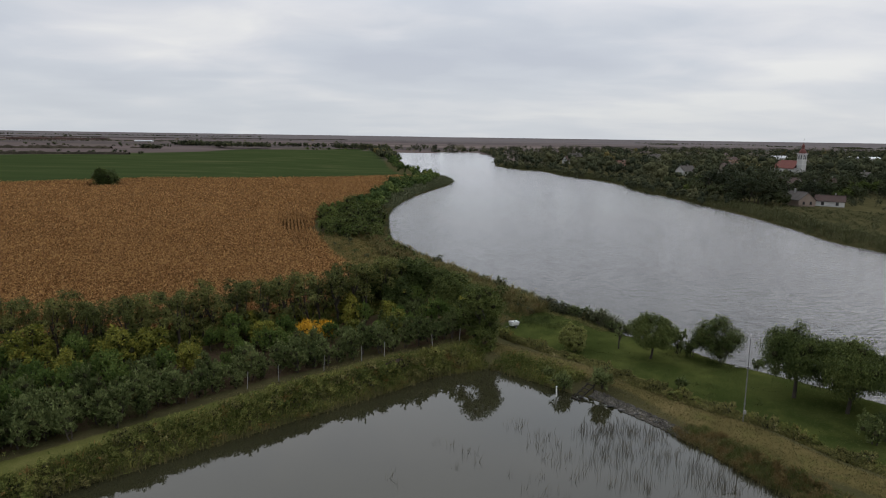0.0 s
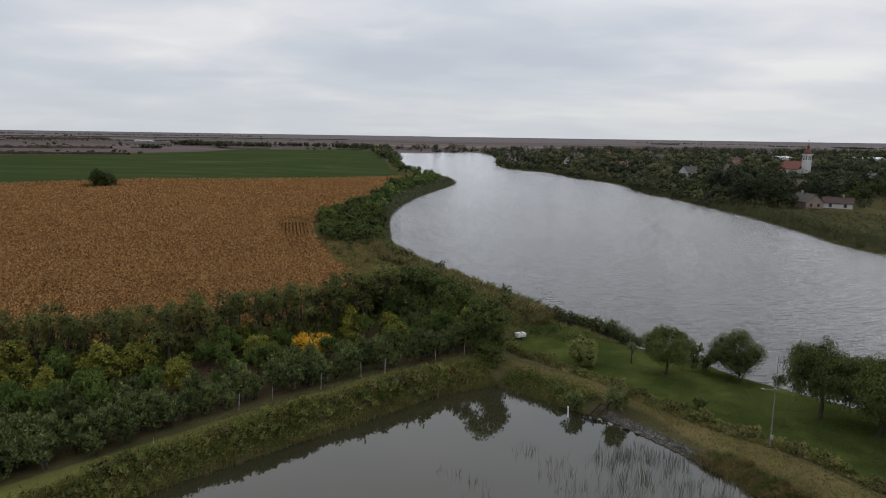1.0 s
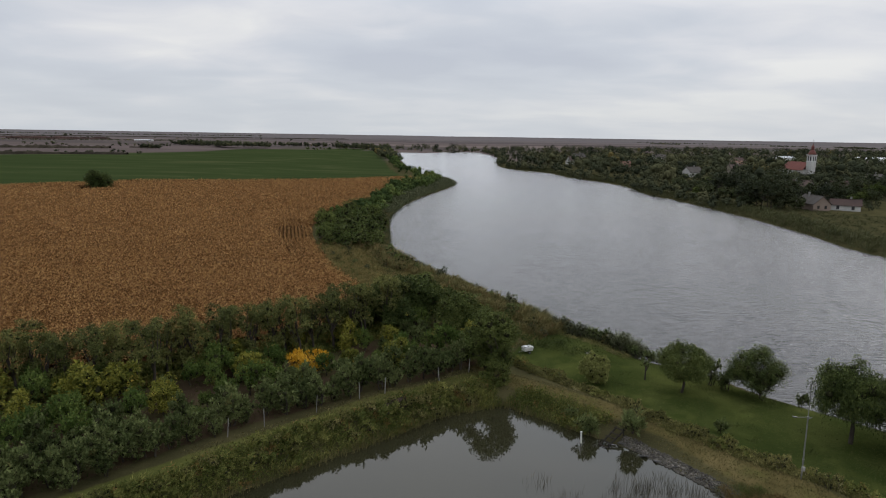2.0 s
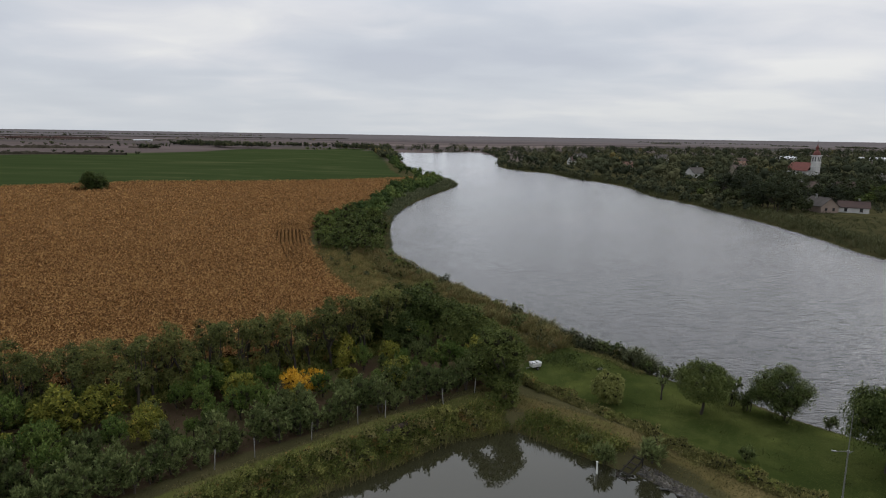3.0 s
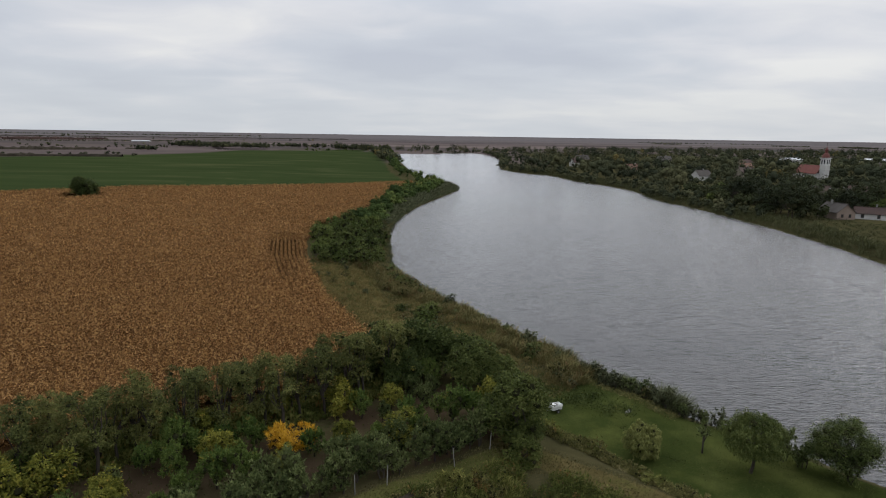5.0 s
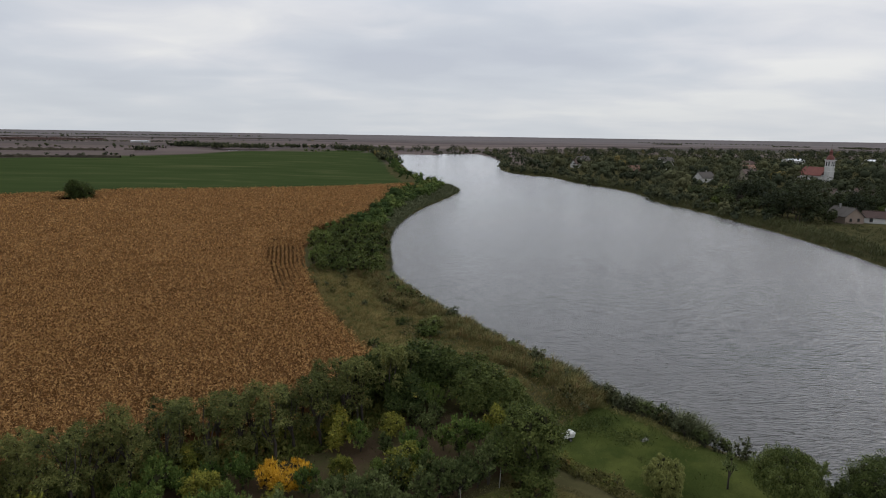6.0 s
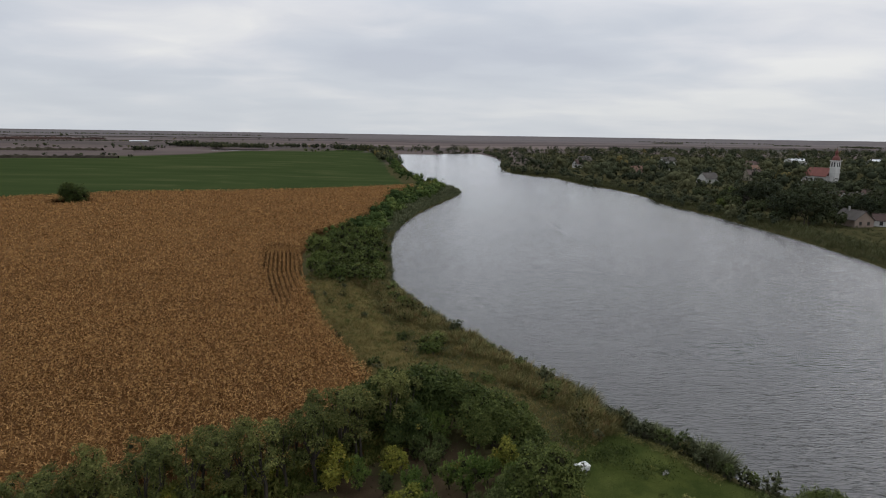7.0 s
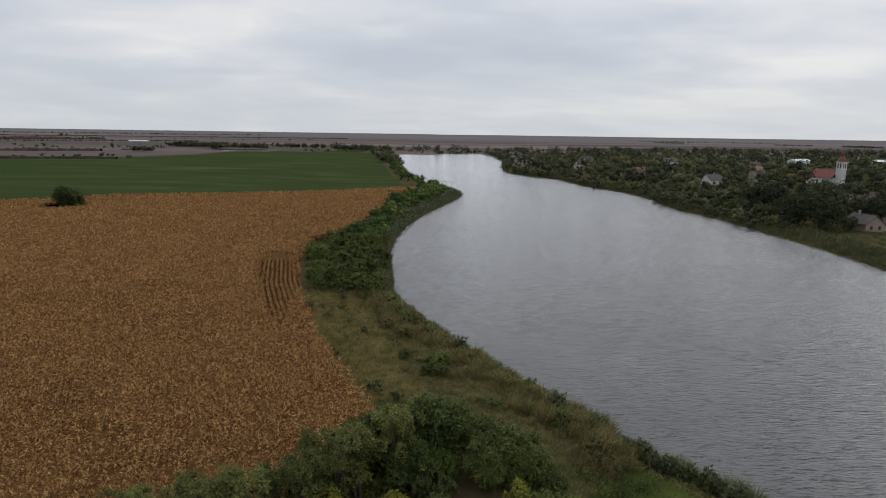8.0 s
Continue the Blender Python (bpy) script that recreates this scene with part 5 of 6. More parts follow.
def church(x, y, turn):
    root = tagged(new("church"), "white church with red nave roof and domed tower", "church")
    root.matrix_basis = pose(x, y, height(x, y) - 0.2, 0, 0, turn) @ Matrix.Diagonal((0.84, 0.84, 1.06, 1))
    W, R = PLASTER["white"], TILES["church"]
    bm = bmesh.new()
    solid(bm, "box", (4.0, 4.0, 13.5), (0, 0, 6.75), bevel=0.05)
    tower = part("tower", bm, W, root)
    for z, e in ((7.6, 0.35), (9.9, 0.3), (13.4, 0.55)):
        bm = bmesh.new()
        solid(bm, "box", (4.0 + 2 * e, 4.0 + 2 * e, 0.3), (0, 0, z), bevel=0.08)
        solid(bm, "box", (4.0 + e, 4.0 + e, 0.25), (0, 0, z - 0.25), bevel=0.06)
        part("cornice", bm, W, tower)
    for k in range(4):
        for u in (-0.85, 0.85):
            bm = bmesh.new()
            solid(bm, "box", (0.75, 0.3, 1.9), (u, -1.92, 11.35))
            solid(bm, "rod", (0.75, 0.75, 0.3), (u, -1.92, 12.3), (90, 0, 0), sides=16)
            ob = part("belfry_opening", bm, PANE, tower)
            ob.matrix_basis = pose(0, 0, 0, 0, 0, 90 * k)
    bm = bmesh.new()
    profile = [(2.5, 13.55), (2.45, 13.9), (2.1, 14.7), (1.6, 15.4), (1.05, 15.8), (0.9, 16.1), (0.85, 17.0), (1.05, 17.1), (1.1, 17.4), (0.75, 18.0), (0.3, 18.5), (0.12, 19.2), (0.05, 19.6)]
    rings = []
    for r, z in profile:
        rings.append([bm.verts.new((r * math.cos(a * math.pi / 8), r * math.sin(a * math.pi / 8), z)) for a in range(16)])
    for a, b in zip(rings[:-1], rings[1:]):
        for k in range(16):
            bm.faces.new((a[k], a[(k + 1) % 16], b[(k + 1) % 16], b[k]))
    bm.faces.new(rings[-1]), bm.faces.new(rings[0][::-1])
    dome = part("dome", bm, R, root, "dark red onion dome")
    bm = bmesh.new()
    solid(bm, "box", (0.12, 0.12, 1.7), (0, 0, 20.3))
    solid(bm, "box", (0.8, 0.12, 0.12), (0, 0, 20.6))
    part("cross", bm, TIMBER, dome)
    bm = bmesh.new()
    solid(bm, "box", (8.5, 17, 5.4), (0, 10.4, 2.7), bevel=0.05)
    solid(bm, "rod", (7.2, 7.2, 5.0), (0, 18.9, 2.5), sides=20)
    nave = part("nave", bm, W, root)
    for k in range(4):
        for sx in (-1, 1):
            bm = bmesh.new()
            solid(bm, "box", (0.2, 1.1, 2.4), (sx * 4.2, 4.6 + 3.8 * k, 3.2), bevel=0.02)
            part("window", bm, PANE, nave)
    bm = bmesh.new()
    for sx in (-1, 1):
        a = [bm.verts.new(c) for c in ((sx * 4.8, 1.9, 5.2), (sx * 4.8, 19.2, 5.2), (0, 17.4, 9.4), (0, 1.9, 9.4))]
        b = [bm.verts.new((q.co.x, q.co.y, q.co.z + 0.2)) for q in a]
        bm.faces.new(a), bm.faces.new(b)
        for k in range(4):
            bm.faces.new((a[k], a[(k + 1) % 4], b[(k + 1) % 4], b[k]))
    end = [bm.verts.new(c) for c in ((-4.8, 19.2, 5.4), (4.8, 19.2, 5.4), (0, 17.4, 9.6))]
    bm.faces.new(end)
    part("roof", bm, R, root, "red tile roof")
    return root


church(205.0, 371.0, 22)

# ---- trees of the village and the distance ----
KEEP_CLEAR = [(h[1], h[2], 0.5 * max(h[4], 6.0), 6.0 if h[2] < 235 else 24.0) for h in HOUSES] + [(205.0, 371.0, 5.0, 60.0), (200.0, 384.0, 6.0, 8.0)]


def blocked(p):
    """True where a tree would stand in a house or close in front of it."""
    out = np.zeros(len(p), bool)
    for hx, hy, r, d in KEEP_CLEAR:
        n = math.hypot(hx, hy - 15)
        end = (hx - hx / n * d, hy - (hy - 15) / n * d)
        out |= line_distance(p[:, 0], p[:, 1], np.array([(hx, hy), end])) < r * 0.75
        out |= np.hypot(p[:, 0] - hx, p[:, 1] - hy) < r + 0.6
    return out


def tree_mass(name, label, p, high, clumps, mat, cored=True, skew=1.0):
    """Many rounded trees in one mesh, for woods whose trees nobody could count."""
    n = len(p)
    hi = high[0] + (high[1] - high[0]) * rng.uniform(size=n) ** skew
    z0 = land(p[:, 0], p[:, 1])
    tree = np.repeat(np.arange(n), clumps)
    k = rng.integers(9, size=n * clumps)
    lob = rng.normal(size=(n, 9, 3)) * np.array([0.19, 0.19, 0.15]) * hi[:, None, None] + np.column_stack([p, z0 + hi * 0.55])[:, None]
    bulk = rng.uniform(0.13, 0.30, (n, 9))
    u = unit(rng.normal(size=(n * clumps, 3)))
    at = lob[tree, k] + u * (hi[tree] * bulk[tree, k] * rng.uniform(0.6, 1.15, n * clumps))[:, None]
    at[:, 2] = np.maximum(at[:, 2], z0[tree] + 0.1)
    s = hi[tree] * (1.2 / math.sqrt(clumps)) * rng.uniform(0.6, 1.3, n * clumps)
    face = unit(u + np.array([0, 0, 0.35]) + rng.normal(size=(n * clumps, 3)) * 0.36)
    d = unit(np.cross(face, rng.normal(size=(n * clumps, 3))))
    e = np.cross(face, d) * s[:, None] * 0.45
    v = np.stack([at - d * s[:, None] * 0.4 + e, at - d * s[:, None] * 0.4 - e, at + d * s[:, None] * 0.7], 1).reshape(-1, 3)
    f = np.arange(3 * n * clumps).reshape(-1, 3)
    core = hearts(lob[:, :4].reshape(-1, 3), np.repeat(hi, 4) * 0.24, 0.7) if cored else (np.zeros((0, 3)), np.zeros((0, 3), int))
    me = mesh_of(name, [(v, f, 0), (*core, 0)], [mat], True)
    own = np.column_stack([rng.uniform(size=(n, 2)), np.ones((n, 2))])
    tone = np.concatenate([np.repeat(own[tree], 3, axis=0), np.repeat(own, len(core[0]) // n, axis=0)])
    me.color_attributes.new("tone", "FLOAT_COLOR", "POINT").data.foreach_set("color", tone.astype(np.float32).ravel())
    return tagged(new(name, me), label, "trees", kind="stuff")


RB = np.vstack([RIGHT_SHORE[28:73], [(150, 100), (160, 140), (150, 190), (128, 216), (112, 240), (104, 262), (100, 292), (101, 346), (86, 402), (79, 450), (56, 500), (55, 565)]])
far_p = even(widened(RB, 0.3), 1.7)
front = -signed(far_p[:, 0], far_p[:, 1], RIVER_EDGE) > -9.0
tussocks("far_bank_reeds", "olive reed belt along the village bank", "reeds", far_p[front], 2.2, 2.0, 40, L_RBANK, 0.07)
tussocks("far_meadow", "rank olive grass behind the far reeds", "grass", far_p[~front][::2], 0.9, 2.4, 34, L_RBANK, 0.12)
VILLAGE = np.array([(103, 258), (101, 346), (88, 402), (81, 450), (58, 500), (57, 565), (70, 690), (60, 900), (-62, 872), (-160, 900), (-160, 930), (300, 1050), (900, 1100), (900, 400), (420, 200), (250, 190), (190, 240), (150, 248), (118, 252)], float)
vp, fill = scatter(VILLAGE, 0.0092), even(VILLAGE, 10.2)
vp = np.vstack([vp[vp[:, 1] >= 560], fill[(fill[:, 1] < 560) & (fill[:, 0] < 0.75 * fill[:, 1] + 30)]])
vp = vp[~blocked(vp)]
near_v, mid_v = vp[vp[:, 1] < 300], vp[(vp[:, 1] >= 300) & (vp[:, 1] < 560)]
far_v = vp[vp[:, 1] >= 560]
village_tree = Kind([lambda k=k: plant("village_tree", ("dark green rounded garden tree", "yellow-green autumn garden tree", "dark green broad garden tree")[k], "tree", "garden trees on the village bank", (7.5, 6.0, 9.0)[k], (7.0, 6.0, 8.5)[k], (1.0, 0.8, 1.2)[k], 20, 1500, 0.3, (L_VILLAGE, L_BRIGHT, L_SHADE)[k], "round", 0.9, 2, (0.26, 0.46)) for k in range(3)])
for q in near_v:
    village_tree.put(q[0], q[1], rng.uniform(0.6, 1.05), which=int(rng.choice(3, p=(0.55, 0.2, 0.25))))
for x, y, s, k in ((115, 229, 1.45, 2), (110, 224, 1.25, 2), (119, 240, 1.5, 2), (105, 231, 1.15, 2), (113, 240, 1.5, 0), (104, 245, 0.9, 0), (117.5, 221.5, 0.75, 0), (102, 227, 0.7, 0), (113, 272, 1.1, 2), (118, 268, 1.1, 2), (122, 276, 1.2, 2), (110, 280, 1.0, 0), (131, 262, 0.9, 0), (136, 270, 1.0, 2), (120, 258, 0.8, 0), (155, 246, 0.8, 1)):
    village_tree.put(x, y, s, which=k)
for x, y, s, k in ((165, 262, 0.95, 1), (173, 266, 1.0, 1), (181, 268, 0.95, 1), (188, 258, 0.9, 1), (168, 362, 1.0, 2), (139, 243, 0.9, 2), (150, 247, 0.9, 0), (158, 244, 0.8, 0), (146, 238, 0.7, 1)):
    village_tree.put(x, y, s, which=k)
village_tree.tidy()
tree_mass("village_woods", "mixed dark green trees among the village gardens", mid_v, (3.0, 13.5), 230, L_WOODS, True, 1.9)
tree_mass("far_village_woods", "distant dark trees of the village", far_v[rng.uniform(size=len(far_v)) < 0.6], (3.5, 11.0), 80, L_WOODS, False, 1.7)
rs = along_line(RIGHT_SHORE[12:54] + np.array([4.0, 1.0]), 420, 4.5)
tree_mass("bank_bushes", "rounded willow bushes along the village bank", rs, (2.2, 5.5), 90, L_WOODS)
low = np.vstack([along_line(np.array([(hx - 8.0, 352.0), (hx - 20.0, 328.0)]), 34, 9.0) for hx in (200.0, 206.0)])
tree_mass("churchyard_bushes", "low green bushes below the church", low[~blocked(low) | (np.hypot(low[:, 0] - 205, low[:, 1] - 371) > 12)], (3.0, 6.5), 110, L_WOODS)
yard = scatter(np.array([(112, 236), (128, 214), (150, 205), (215, 225), (225, 300), (160, 312), (118, 262)], float), 0.03)
yard = yard[~np.any([np.hypot(yard[:, 0] - h[1], yard[:, 1] - h[2]) < 0.62 * h[4] + 1.0 for h in HOUSES], axis=0)]
tree_mass("garden_bushes", "low dark bushes and weeds in the village gardens", yard, (1.2, 4.0), 120, L_WOODS, False)


tree_mass("bend_thicket", "dense green shrubs round the river bend", np.array(bend_p), (2.6, 5.6), 170, L_BEND)
tree_mass("far_bank_grove", "dark trees on the far bend of the bank", along_line(np.array([(-50.0, 600.0), (-62.0, 690.0), (-82.0, 815.0)]), 90, 8.0), (4.0, 9.0), 90, L_WOODS)


def hedgerow(label, line, count, width, high, clumps=30):
    tree_mass("hedgerow", label, along_line(np.array(line, float), count, width), high, clumps, L_WOODS, clumps > 35)


SCRUB = plain("dark_hedge_scrub", (0.022, 0.020, 0.015), (0.052, 0.044, 0.032), 0.3, 1.0, 0.6, 0.0)
BRIAR = plain("reddish_scrub", (0.030, 0.020, 0.017), (0.070, 0.045, 0.038), 0.2, 1.0, 0.6, 0.0)


def low_hedge(label, line, width, high, mat):
    """A low, dense, uneven hedge along a line."""
    p = row(np.array(line, float), 2.2)
    d = unit(np.gradient(p, axis=0))
    side = np.column_stack([-d[:, 1], d[:, 0]])
    swell = 0.45 + 0.75 * patchy(p, 0.05, high) * rng.uniform(0.6, 1.3, len(p))
    rings = []
    for u, k in ((-1.0, -0.1), (-0.7, 0.65), (-0.1, 1.0), (0.55, 0.75), (1.0, -0.1)):
        w = p + side * (u * width * rng.uniform(0.8, 1.2, len(p)))[:, None]
        rings.append(np.column_stack([w, land(w[:, 0], w[:, 1]) + high * k * swell * rng.uniform(0.75, 1.2, len(p))]))
    v = np.stack(rings, 1).reshape(-1, 3)
    return tagged(new("hedgerow", mesh_of("hedgerow", [(v, grid_faces(5, len(p)), 0)], [mat])), label, "hedge", kind="stuff")


low_hedge("low dark hedge along a field edge", [(-620, 430), (-370, 545), (-328, 566), (-277, 577)], 3.2, 2.6, SCRUB)
low_hedge("low dark hedge along a far field edge", [(-680, 640), (-487, 718), (-436, 726), (-405, 748), (-380, 752)], 5.0, 3.2, SCRUB)
low_hedge("low reddish scrub between far fields", [(-860, 1290), (-766, 1362), (-739, 1440)], 14.0, 4.5, BRIAR)
low_hedge("low reddish scrub between far fields", [(-1150, 1330), (-948, 1400), (-917, 1487), (-834, 1482)], 14.0, 4.0, BRIAR)
low_hedge("dark scrub along a far ditch", [(-1500, 1700), (-1058, 1840), (-620, 1990), (-300, 2060)], 8.0, 2.5, SCRUB)
low_hedge("dark scrub along a field ditch", [(-379, 794), (-342, 790)], 3.0, 2.2, SCRUB)
hedgerow("bushes standing in a far hedgerow", [(-470, 530), (-385, 566), (-336, 583), (-292, 606)], 14, 2.0, (3.0, 4.5), 40)
hedgerow("dark group of field trees", [(-347, 748), (-326, 761)], 26, 5.0, (4, 7), 60)
hedgerow("distant row of dark trees", [(-395, 972), (-303, 922), (-245, 930)], 220, 9.0, (4, 9), 50)
hedgerow("distant row of dark trees", [(-255, 992), (-172, 966)], 50, 6.0, (4, 8), 50)
hedgerow("trees beyond the river bend", [(-150, 905), (-118, 895), (-72, 885)], 80, 9.0, (5, 10), 50)
for bx, by, bh in ((-578, 904, 4.5), (-523, 881, 6.0), (-447, 904, 6.5), (-368, 580, 2.6), (-335, 580, 3.0), (-326, 603, 3.2), (-310, 611, 3.0), (-275, 594, 3.4), (-1058, 1832, 9.0), (-1054, 1852, 8.0)):
    hedgerow("lone bush on the plain", [(bx - 2, by), (bx + 2, by)], 3, 1.0, (0.7 * bh, bh), 60)
hedgerow("scattered bushes on the plain", [(-540, 843), (-482, 812), (-409, 831), (-354, 872)], 14, 12.0, (3, 6), 50)
hedgerow("low scrub along a far ditch", [(-1000, 1050), (-750, 1136), (-625, 1238), (-480, 1300)], 600, 8.0, (1.5, 4), 14)
hedgerow("scattered trees on the plain", [(-1000, 1450), (-600, 1500), (-200, 1600)], 26, 60.0, (4, 8), 30)
hedgerow("woods on the horizon", [(-1700, 2300), (-1000, 2500), (-700, 2600)], 420, 30.0, (3, 7), 10)
hedgerow("woods on the horizon", [(700, 2400), (1100, 2200)], 120, 25.0, (3, 6), 10)
hedgerow("dark woods on the far plain", [(1072, 1651), (1090, 1790)], 200, 30.0, (3, 6), 10)
hedgerow("dark woods on the far plain", [(960, 1930), (1040, 1880)], 90, 20.0, (3, 5), 10)
hedgerow("dark woods on the far plain", [(640, 2030), (720, 2000)], 90, 20.0, (3, 6), 10)
hedgerow("woods on the horizon", [(1200, 1800), (1420, 1760)], 120, 20.0, (3, 7), 10)
hall = bmesh.new()
solid(hall, "box", (32, 10, 2.4), (0, 0, 1.2), bevel=0.2)
hall_root = tagged(new("farm_hall"), "long white farm hall on the plain", "building")
hall_root.matrix_basis = pose(-552, 1207, height(-552, 1207), 0, 0, 0)
part("wall", hall, PLASTER["grey"], hall_root)
roof = bmesh.new()
for s in (-1, 1):
    solid(roof, "box", (33, 5.5, 0.25), (0, s * 2.65, 2.85), (-s * 10, 0, 0))
part("roof", roof, TILES["pale"], hall_root)


# ---- small things round the pond ----
POST = plain("aged_concrete", (0.10, 0.096, 0.088), (0.23, 0.22, 0.20), 3.0, 0.9, 0.4)
def fence_post(x, y, lean):
    root = tagged(new("fence_post"), "pale concrete fence post at the orchard edge", "post", "fence posts along the orchard")
    root.matrix_basis = pose(x, y, height(x, y) - 0.1, lean[0], lean[1], rng.uniform(0, 90))
    bm = bmesh.new()
    solid(bm, "box", (0.055, 0.055, 1.55), (0, 0, 0.775), bevel=0.01)
    part("shaft", bm, POST, root)
    bm = bmesh.new()
    solid(bm, "rod", (0.07, 0.07, 0.05), (0, 0, 1.57), sides=4, taper=0.3, turn=(0, 0, 45))
    part("cap", bm, POST, root)


for x, y in ((-16.2, 50.9), (-14.0, 52.6), (-10.7, 55.5), (-7.6, 58.0), (-5.6, 59.1), (-1.0, 61.7), (1.7, 64.5)):
    fence_post(x + 0.3, y - 0.4, (rng.normal() * 2.5, rng.normal() * 2.5))

# lamp post on the dike
lamp = tagged(new("lamp_post"), "tall slim grey lamp post beside the dike path", "lamp post")
lamp.matrix_basis = pose(23.7, 47.1, height(23.7, 47.1) - 0.2, 0, -0.5, 0)
bm = bmesh.new()
solid(bm, "rod", (0.095, 0.095, 4.6), (0, 0, 2.3), sides=12, taper=0.8)
solid(bm, "rod", (0.055, 0.055, 2.6), (0, 0, 5.85), sides=10, taper=0.6)
pole = part("pole", bm, METAL, lamp)
bm = bmesh.new()
solid(bm, "rod", (0.16, 0.16, 0.14), (0, 0, 4.6), sides=12)
part("collar", bm, METAL, pole)
bm = bmesh.new()
solid(bm, "rod", (0.032, 0.032, 0.95), (-0.36, 0, 4.62), (0, 90, 0), sides=8)
solid(bm, "rod", (0.04, 0.04, 0.3), (0.15, 0, 4.55), (0, 60, 0), sides=8)
part("arm", bm, METAL, lamp)
bm = bmesh.new()
solid(bm, "box", (0.3, 0.12, 0.07), (-0.88, 0, 4.65), (0, 8, 0), bevel=0.035)
head = part("lamp_head", bm, METAL, lamp, "pale lamp head")
bm = bmesh.new()
solid(bm, "box", (0.24, 0.09, 0.03), (-0.88, 0, 4.61), (0, 8, 0), bevel=0.01)
part("lens", bm, PANE, head)
bm = bmesh.new()
solid(bm, "box", (0.2, 0.14, 0.3), (0, -0.12, 1.0), bevel=0.02)
box = part("meter_box", bm, POST, lamp, "pale grey meter box")
bm = bmesh.new()
solid(bm, "box", (0.165, 0.012, 0.25), (0, -0.194, 1.0), bevel=0.004)
part("box_door", bm, POST, box)
bm = bmesh.new()
solid(bm, "rod", (0.15, 0.15, 0.08), (0, 0, 1.6), sides=12)
part("band", bm, METAL, lamp)

# white trailer on the grass
trailer = tagged(new("trailer"), "small white box trailer parked on the grass", "trailer")
trailer.matrix_basis = pose(8.9, 75.1, height(8.9, 75.1), 0, 0, 24) @ Matrix.Scale(0.6, 4)
bm = bmesh.new()
solid(bm, "box", (1.75, 1.15, 0.55), (0, 0, 0.78), bevel=0.06)
body = part("body", bm, ENAMEL, trailer)
for rx, ry, lx, ly in ((0, -0.6, 1.9, 0.1), (0, 0.6, 1.9, 0.1), (-0.9, 0, 0.1, 1.2), (0.9, 0, 0.1, 1.2)):
    bm = bmesh.new()
    solid(bm, "box", (lx, ly, 0.22), (rx, ry, 1.14), bevel=0.03)
    part("rim", bm, ENAMEL, trailer)
bm = bmesh.new()
for k in range(7):
    solid(bm, "box", (rng.uniform(0.3, 0.6), rng.uniform(0.3, 0.5), 0.16), (rng.uniform(-0.5, 0.6), rng.uniform(-0.35, 0.35), 1.12), (rng.normal() * 9, rng.normal() * 9, rng.uniform(0, 90)), bevel=0.03)
part("load", bm, TIMBER, trailer, "dark timber offcuts")
bm = bmesh.new()
solid(bm, "box", (0.85, 0.75, 0.07), (-0.32, 0.12, 1.27), (5, 8, 12), bevel=0.03)
solid(bm, "box", (0.5, 0.4, 0.06), (0.5, -0.22, 1.26), (-4, -6, 30), bevel=0.025)
part("lid", bm, ENAMEL, trailer, "white sheet half covering the load")
bm = bmesh.new()
solid(bm, "box", (1.5, 0.02, 0.3), (0, -0.585, 0.8), bevel=0.005)
part("side_panel", bm, CONCRETE, body)
for s in (-1, 1):
    bm = bmesh.new()
    solid(bm, "rod", (0.52, 0.52, 0.16), (0.1, s * 0.66, 0.26), (90, 0, 0), bevel=0.03, sides=20)
    tyre = part("wheel", bm, RUBBER, trailer)
    bm = bmesh.new()
    solid(bm, "rod", (0.3, 0.3, 0.04), (0.1, s * 0.75, 0.26), (90, 0, 0), sides=16)
    part("rim", bm, METAL, tyre)
    bm = bmesh.new()
    solid(bm, "box", (0.75, 0.2, 0.05), (0.1, s * 0.66, 0.57), bevel=0.015)
    part("mudguard", bm, RUBBER, trailer)
bm = bmesh.new()
solid(bm, "box", (1.1, 0.07, 0.07), (-1.3, 0, 0.42), (0, -8, 0), bevel=0.01)
part("drawbar", bm, METAL, trailer)
bm = bmesh.new()
solid(bm, "rod", (0.05, 0.05, 0.5), (-1.75, 0, 0.25), sides=8)
part("jockey_leg", bm, METAL, trailer)

# pale board on the lawn
bm = bmesh.new()
solid(bm, "box", (0.95, 0.3, 0.08), (0, 0, 0.06), (0, 3, 0), bevel=0.01)
solid(bm, "box", (0.8, 0.26, 0.07), (0.1, 0.1, 0.13), (0, -2, 14), bevel=0.01)
boards = part("board_pile", bm, POST)
boards.matrix_basis = pose(15.6, 75.0, height(15.6, 75.0) - 0.02, 0, 0, 30) @ Matrix.Scale(0.8, 4)
tagged(boards, "few pale boards lying on the lawn", "boards")

# old landing stage and pipe at the pond edge
stage = tagged(new("landing_stage"), "dark broken ladder-like wooden landing stage leaning into the pond", "jetty")
stage.matrix_basis = pose(12.7, 53.7, 1.90, 0, 0, 40)
for s in (-0.34, 0.34):
    bm = bmesh.new()
    solid(bm, "box", (2.4, 0.09, 0.11), (0, s, 0), (0, -20, 1.5 * s), bevel=0.015)
    part("beam", bm, OLDWOOD, stage)
for k, u in enumerate((-1.1, -0.62, -0.1, 0.36, 0.95)):
    bm = bmesh.new()
    solid(bm, "box", (0.11, 0.86 + 0.12 * (k % 2), 0.045), (u, 0.04 * (k % 3 - 1), 0.075 + u * 0.36), (0, -20, 4 * (k % 3 - 1)), bevel=0.008)
    part("rung", bm, OLDWOOD, stage)
for u, s in ((-1.0, -0.42), (-1.05, 0.42), (0.9, -0.42)):
    bm = bmesh.new()
    solid(bm, "rod", (0.1, 0.1, 1.3), (u, s, -0.35 + 0.36 * u), (4 * s, 3, 0), sides=9)
    part("pile", bm, OLDWOOD, stage)
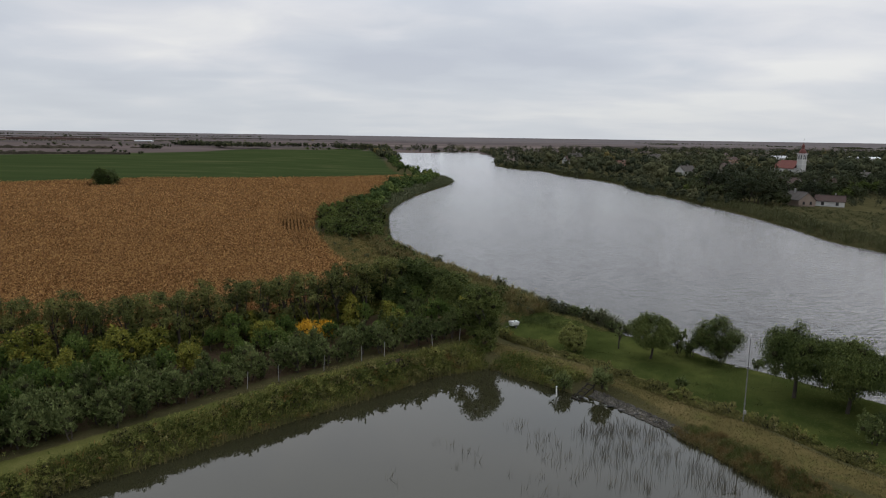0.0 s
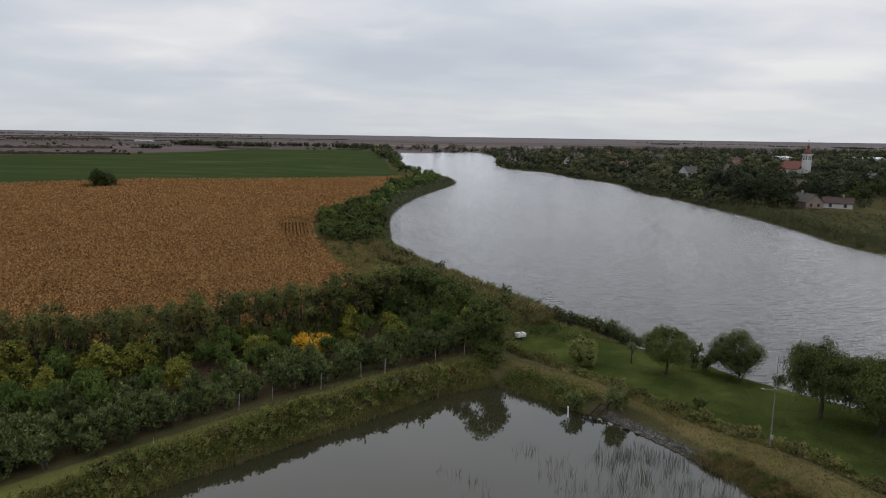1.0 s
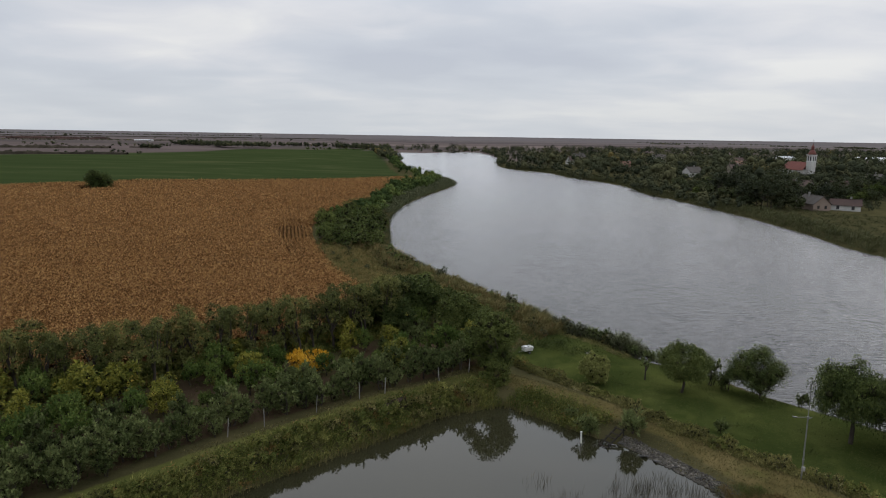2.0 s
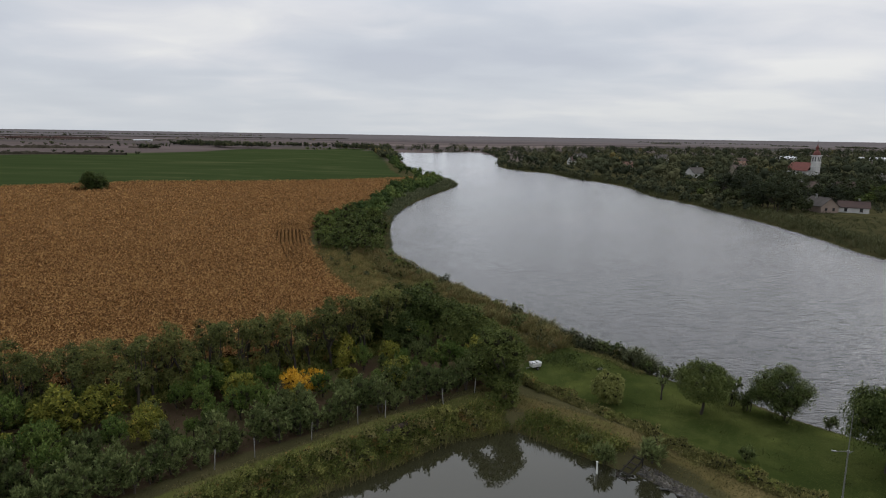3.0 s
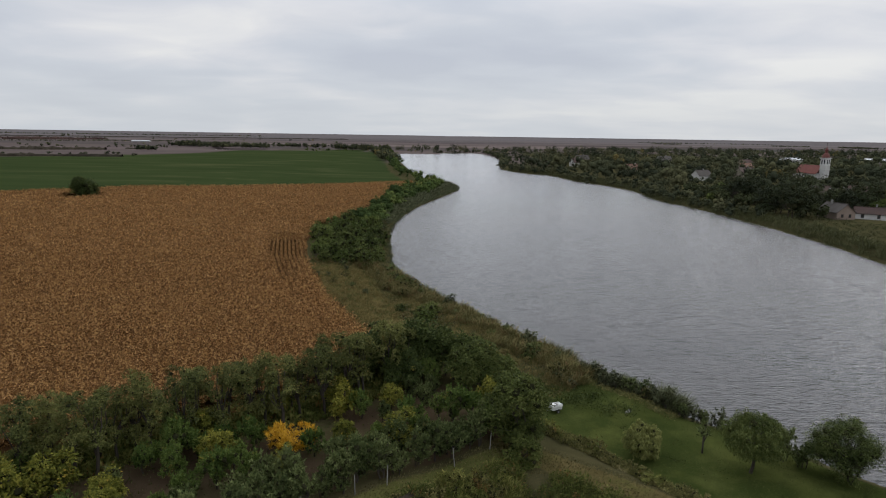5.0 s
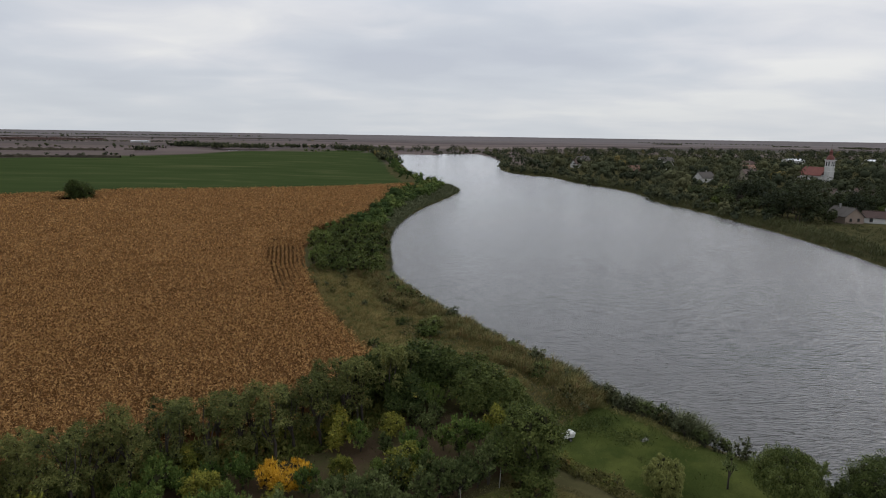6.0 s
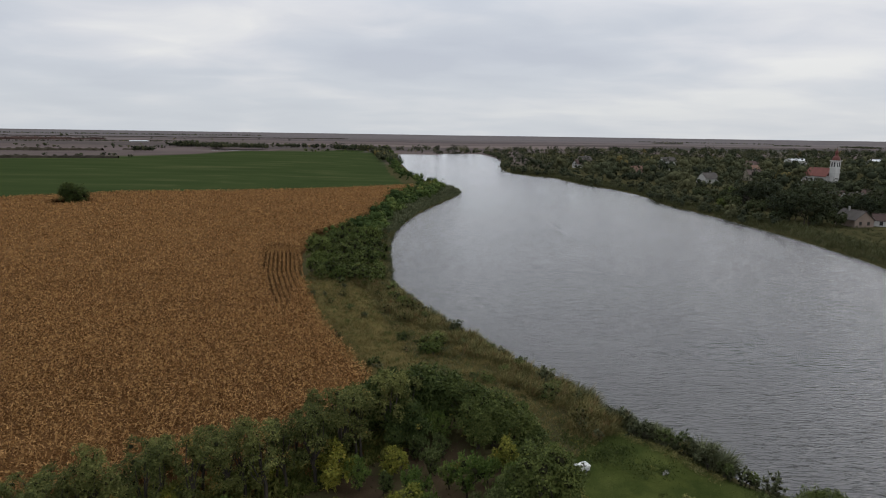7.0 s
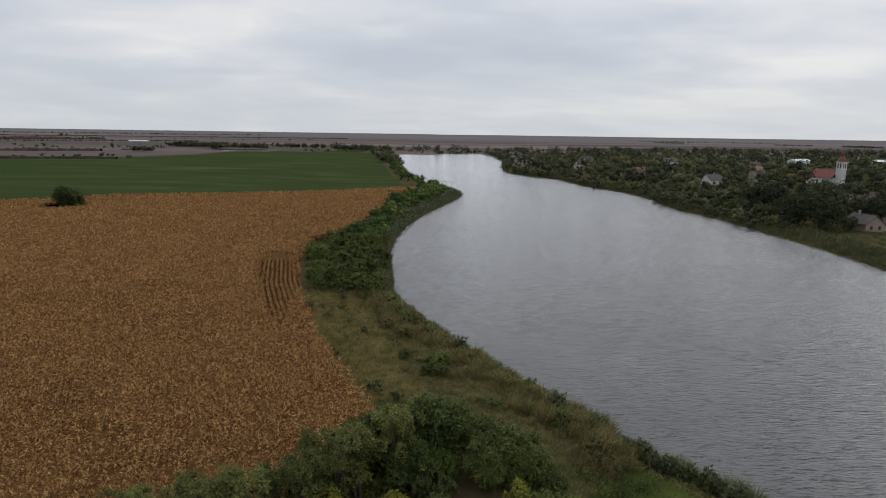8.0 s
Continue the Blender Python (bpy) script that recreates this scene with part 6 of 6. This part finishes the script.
pipe = tagged(new("marker_pipe"), "white pipe standing upright in the pond", "pipe")
pipe.matrix_basis = pose(10.30, 53.5, 0.60, 1, -1, 0)
bm = bmesh.new()
solid(bm, "rod", (0.12, 0.12, 1.85), (0, 0, 0.925), sides=14)
tube = part("tube", bm, CONCRETE, pipe)
bm = bmesh.new()
solid(bm, "rod", (0.15, 0.15, 0.08), (0, 0, 1.82), sides=14)
part("collar", bm, CONCRETE, tube)

# rubble along the dike
BANK = curve([(13.2, 53.5), (14.0, 52.7), (15.6, 50.5), (17.0, 48.5), (18.3, 46.4), (19.0, 45.1)])
rubble = tagged(new("rubble_bank"), "grey rubble and dark slabs on the dike bank", "rubble")


def stone_mesh(k):
    bm = bmesh.new()
    bmesh.ops.create_icosphere(bm, subdivisions=1, radius=0.5)
    for v in bm.verts:
        v.co *= 1 + 0.3 * noise.noise(v.co * 2.1 + Vector((k * 3.3, 0, 0)))
        v.co.z *= 0.6
    me = bpy.data.meshes.new("stone")
    bm.to_mesh(me)
    bm.free()
    me.materials.append(STONE)
    return me


STONES = [stone_mesh(k) for k in range(6)]
for q in along_line(BANK + np.array([0.2, 0.16]), 295, 0.45):
    ob = new("stone", STONES[int(rng.integers(6))])
    ob.parent = rubble
    s = rng.uniform(0.08, 0.3) * rng.uniform(0.7, 1.0)
    ob.matrix_basis = pose(q[0], q[1], max(height(q[0], q[1]), POND_LEVEL) + 0.05, rng.normal() * 15, rng.normal() * 15, rng.uniform(0, 360)) @ Matrix.Diagonal((s, s * rng.uniform(0.6, 1), s, 1))
for q in row(BANK, 1.5, 0.4):
    bm = bmesh.new()
    solid(bm, "box", (rng.uniform(0.35, 0.7), rng.uniform(0.3, 0.55), 0.08), (0, 0, 0), (rng.normal() * 5, 0, rng.uniform(0, 90)), bevel=0.02)
    ob = part("slab", bm, SLAB, rubble)
    d = q + rng.normal(size=2) * 0.2 + np.array([0.05, 0.05])
    ob.matrix_basis = pose(d[0], d[1], max(height(d[0], d[1]), POND_LEVEL) + 0.05, -20 + rng.normal() * 6, -20 + rng.normal() * 6, -56 + rng.normal() * 12)

# small broken stones between the large ones
gp = along_line(BANK + np.array([0.25, 0.2]), 1800, 0.55)
gs = rng.uniform(0.03, 0.11, len(gp))
gz = np.maximum(land(gp[:, 0], gp[:, 1]), POND_LEVEL) + 0.01
gravel = new("gravel", mesh_of("gravel", [(*hearts(np.column_stack([gp, gz]), gs, 1.0), 0)], [STONE]))
gravel.parent = rubble
tagged(gravel, kind="stuff")

# turned soil on the bank
bm = bmesh.new()
bmesh.ops.create_icosphere(bm, subdivisions=3, radius=1.0)
for v in bm.verts:
    n = noise.noise(v.co * 1.7) * 0.5 + noise.noise(v.co * 5.0) * 0.22
    v.co = Vector((v.co.x * (1.3 + n), v.co.y * (0.6 + 0.5 * n), max(v.co.z, -0.2) * (0.5 + n)))
heap = part("soil_heap", bm, SOIL)
heap.matrix_basis = pose(-4.2, 56.8, height(-4.2, 56.8), 0, 0, 38)
tagged(heap, "heap of dark turned soil on the bank", "soil")
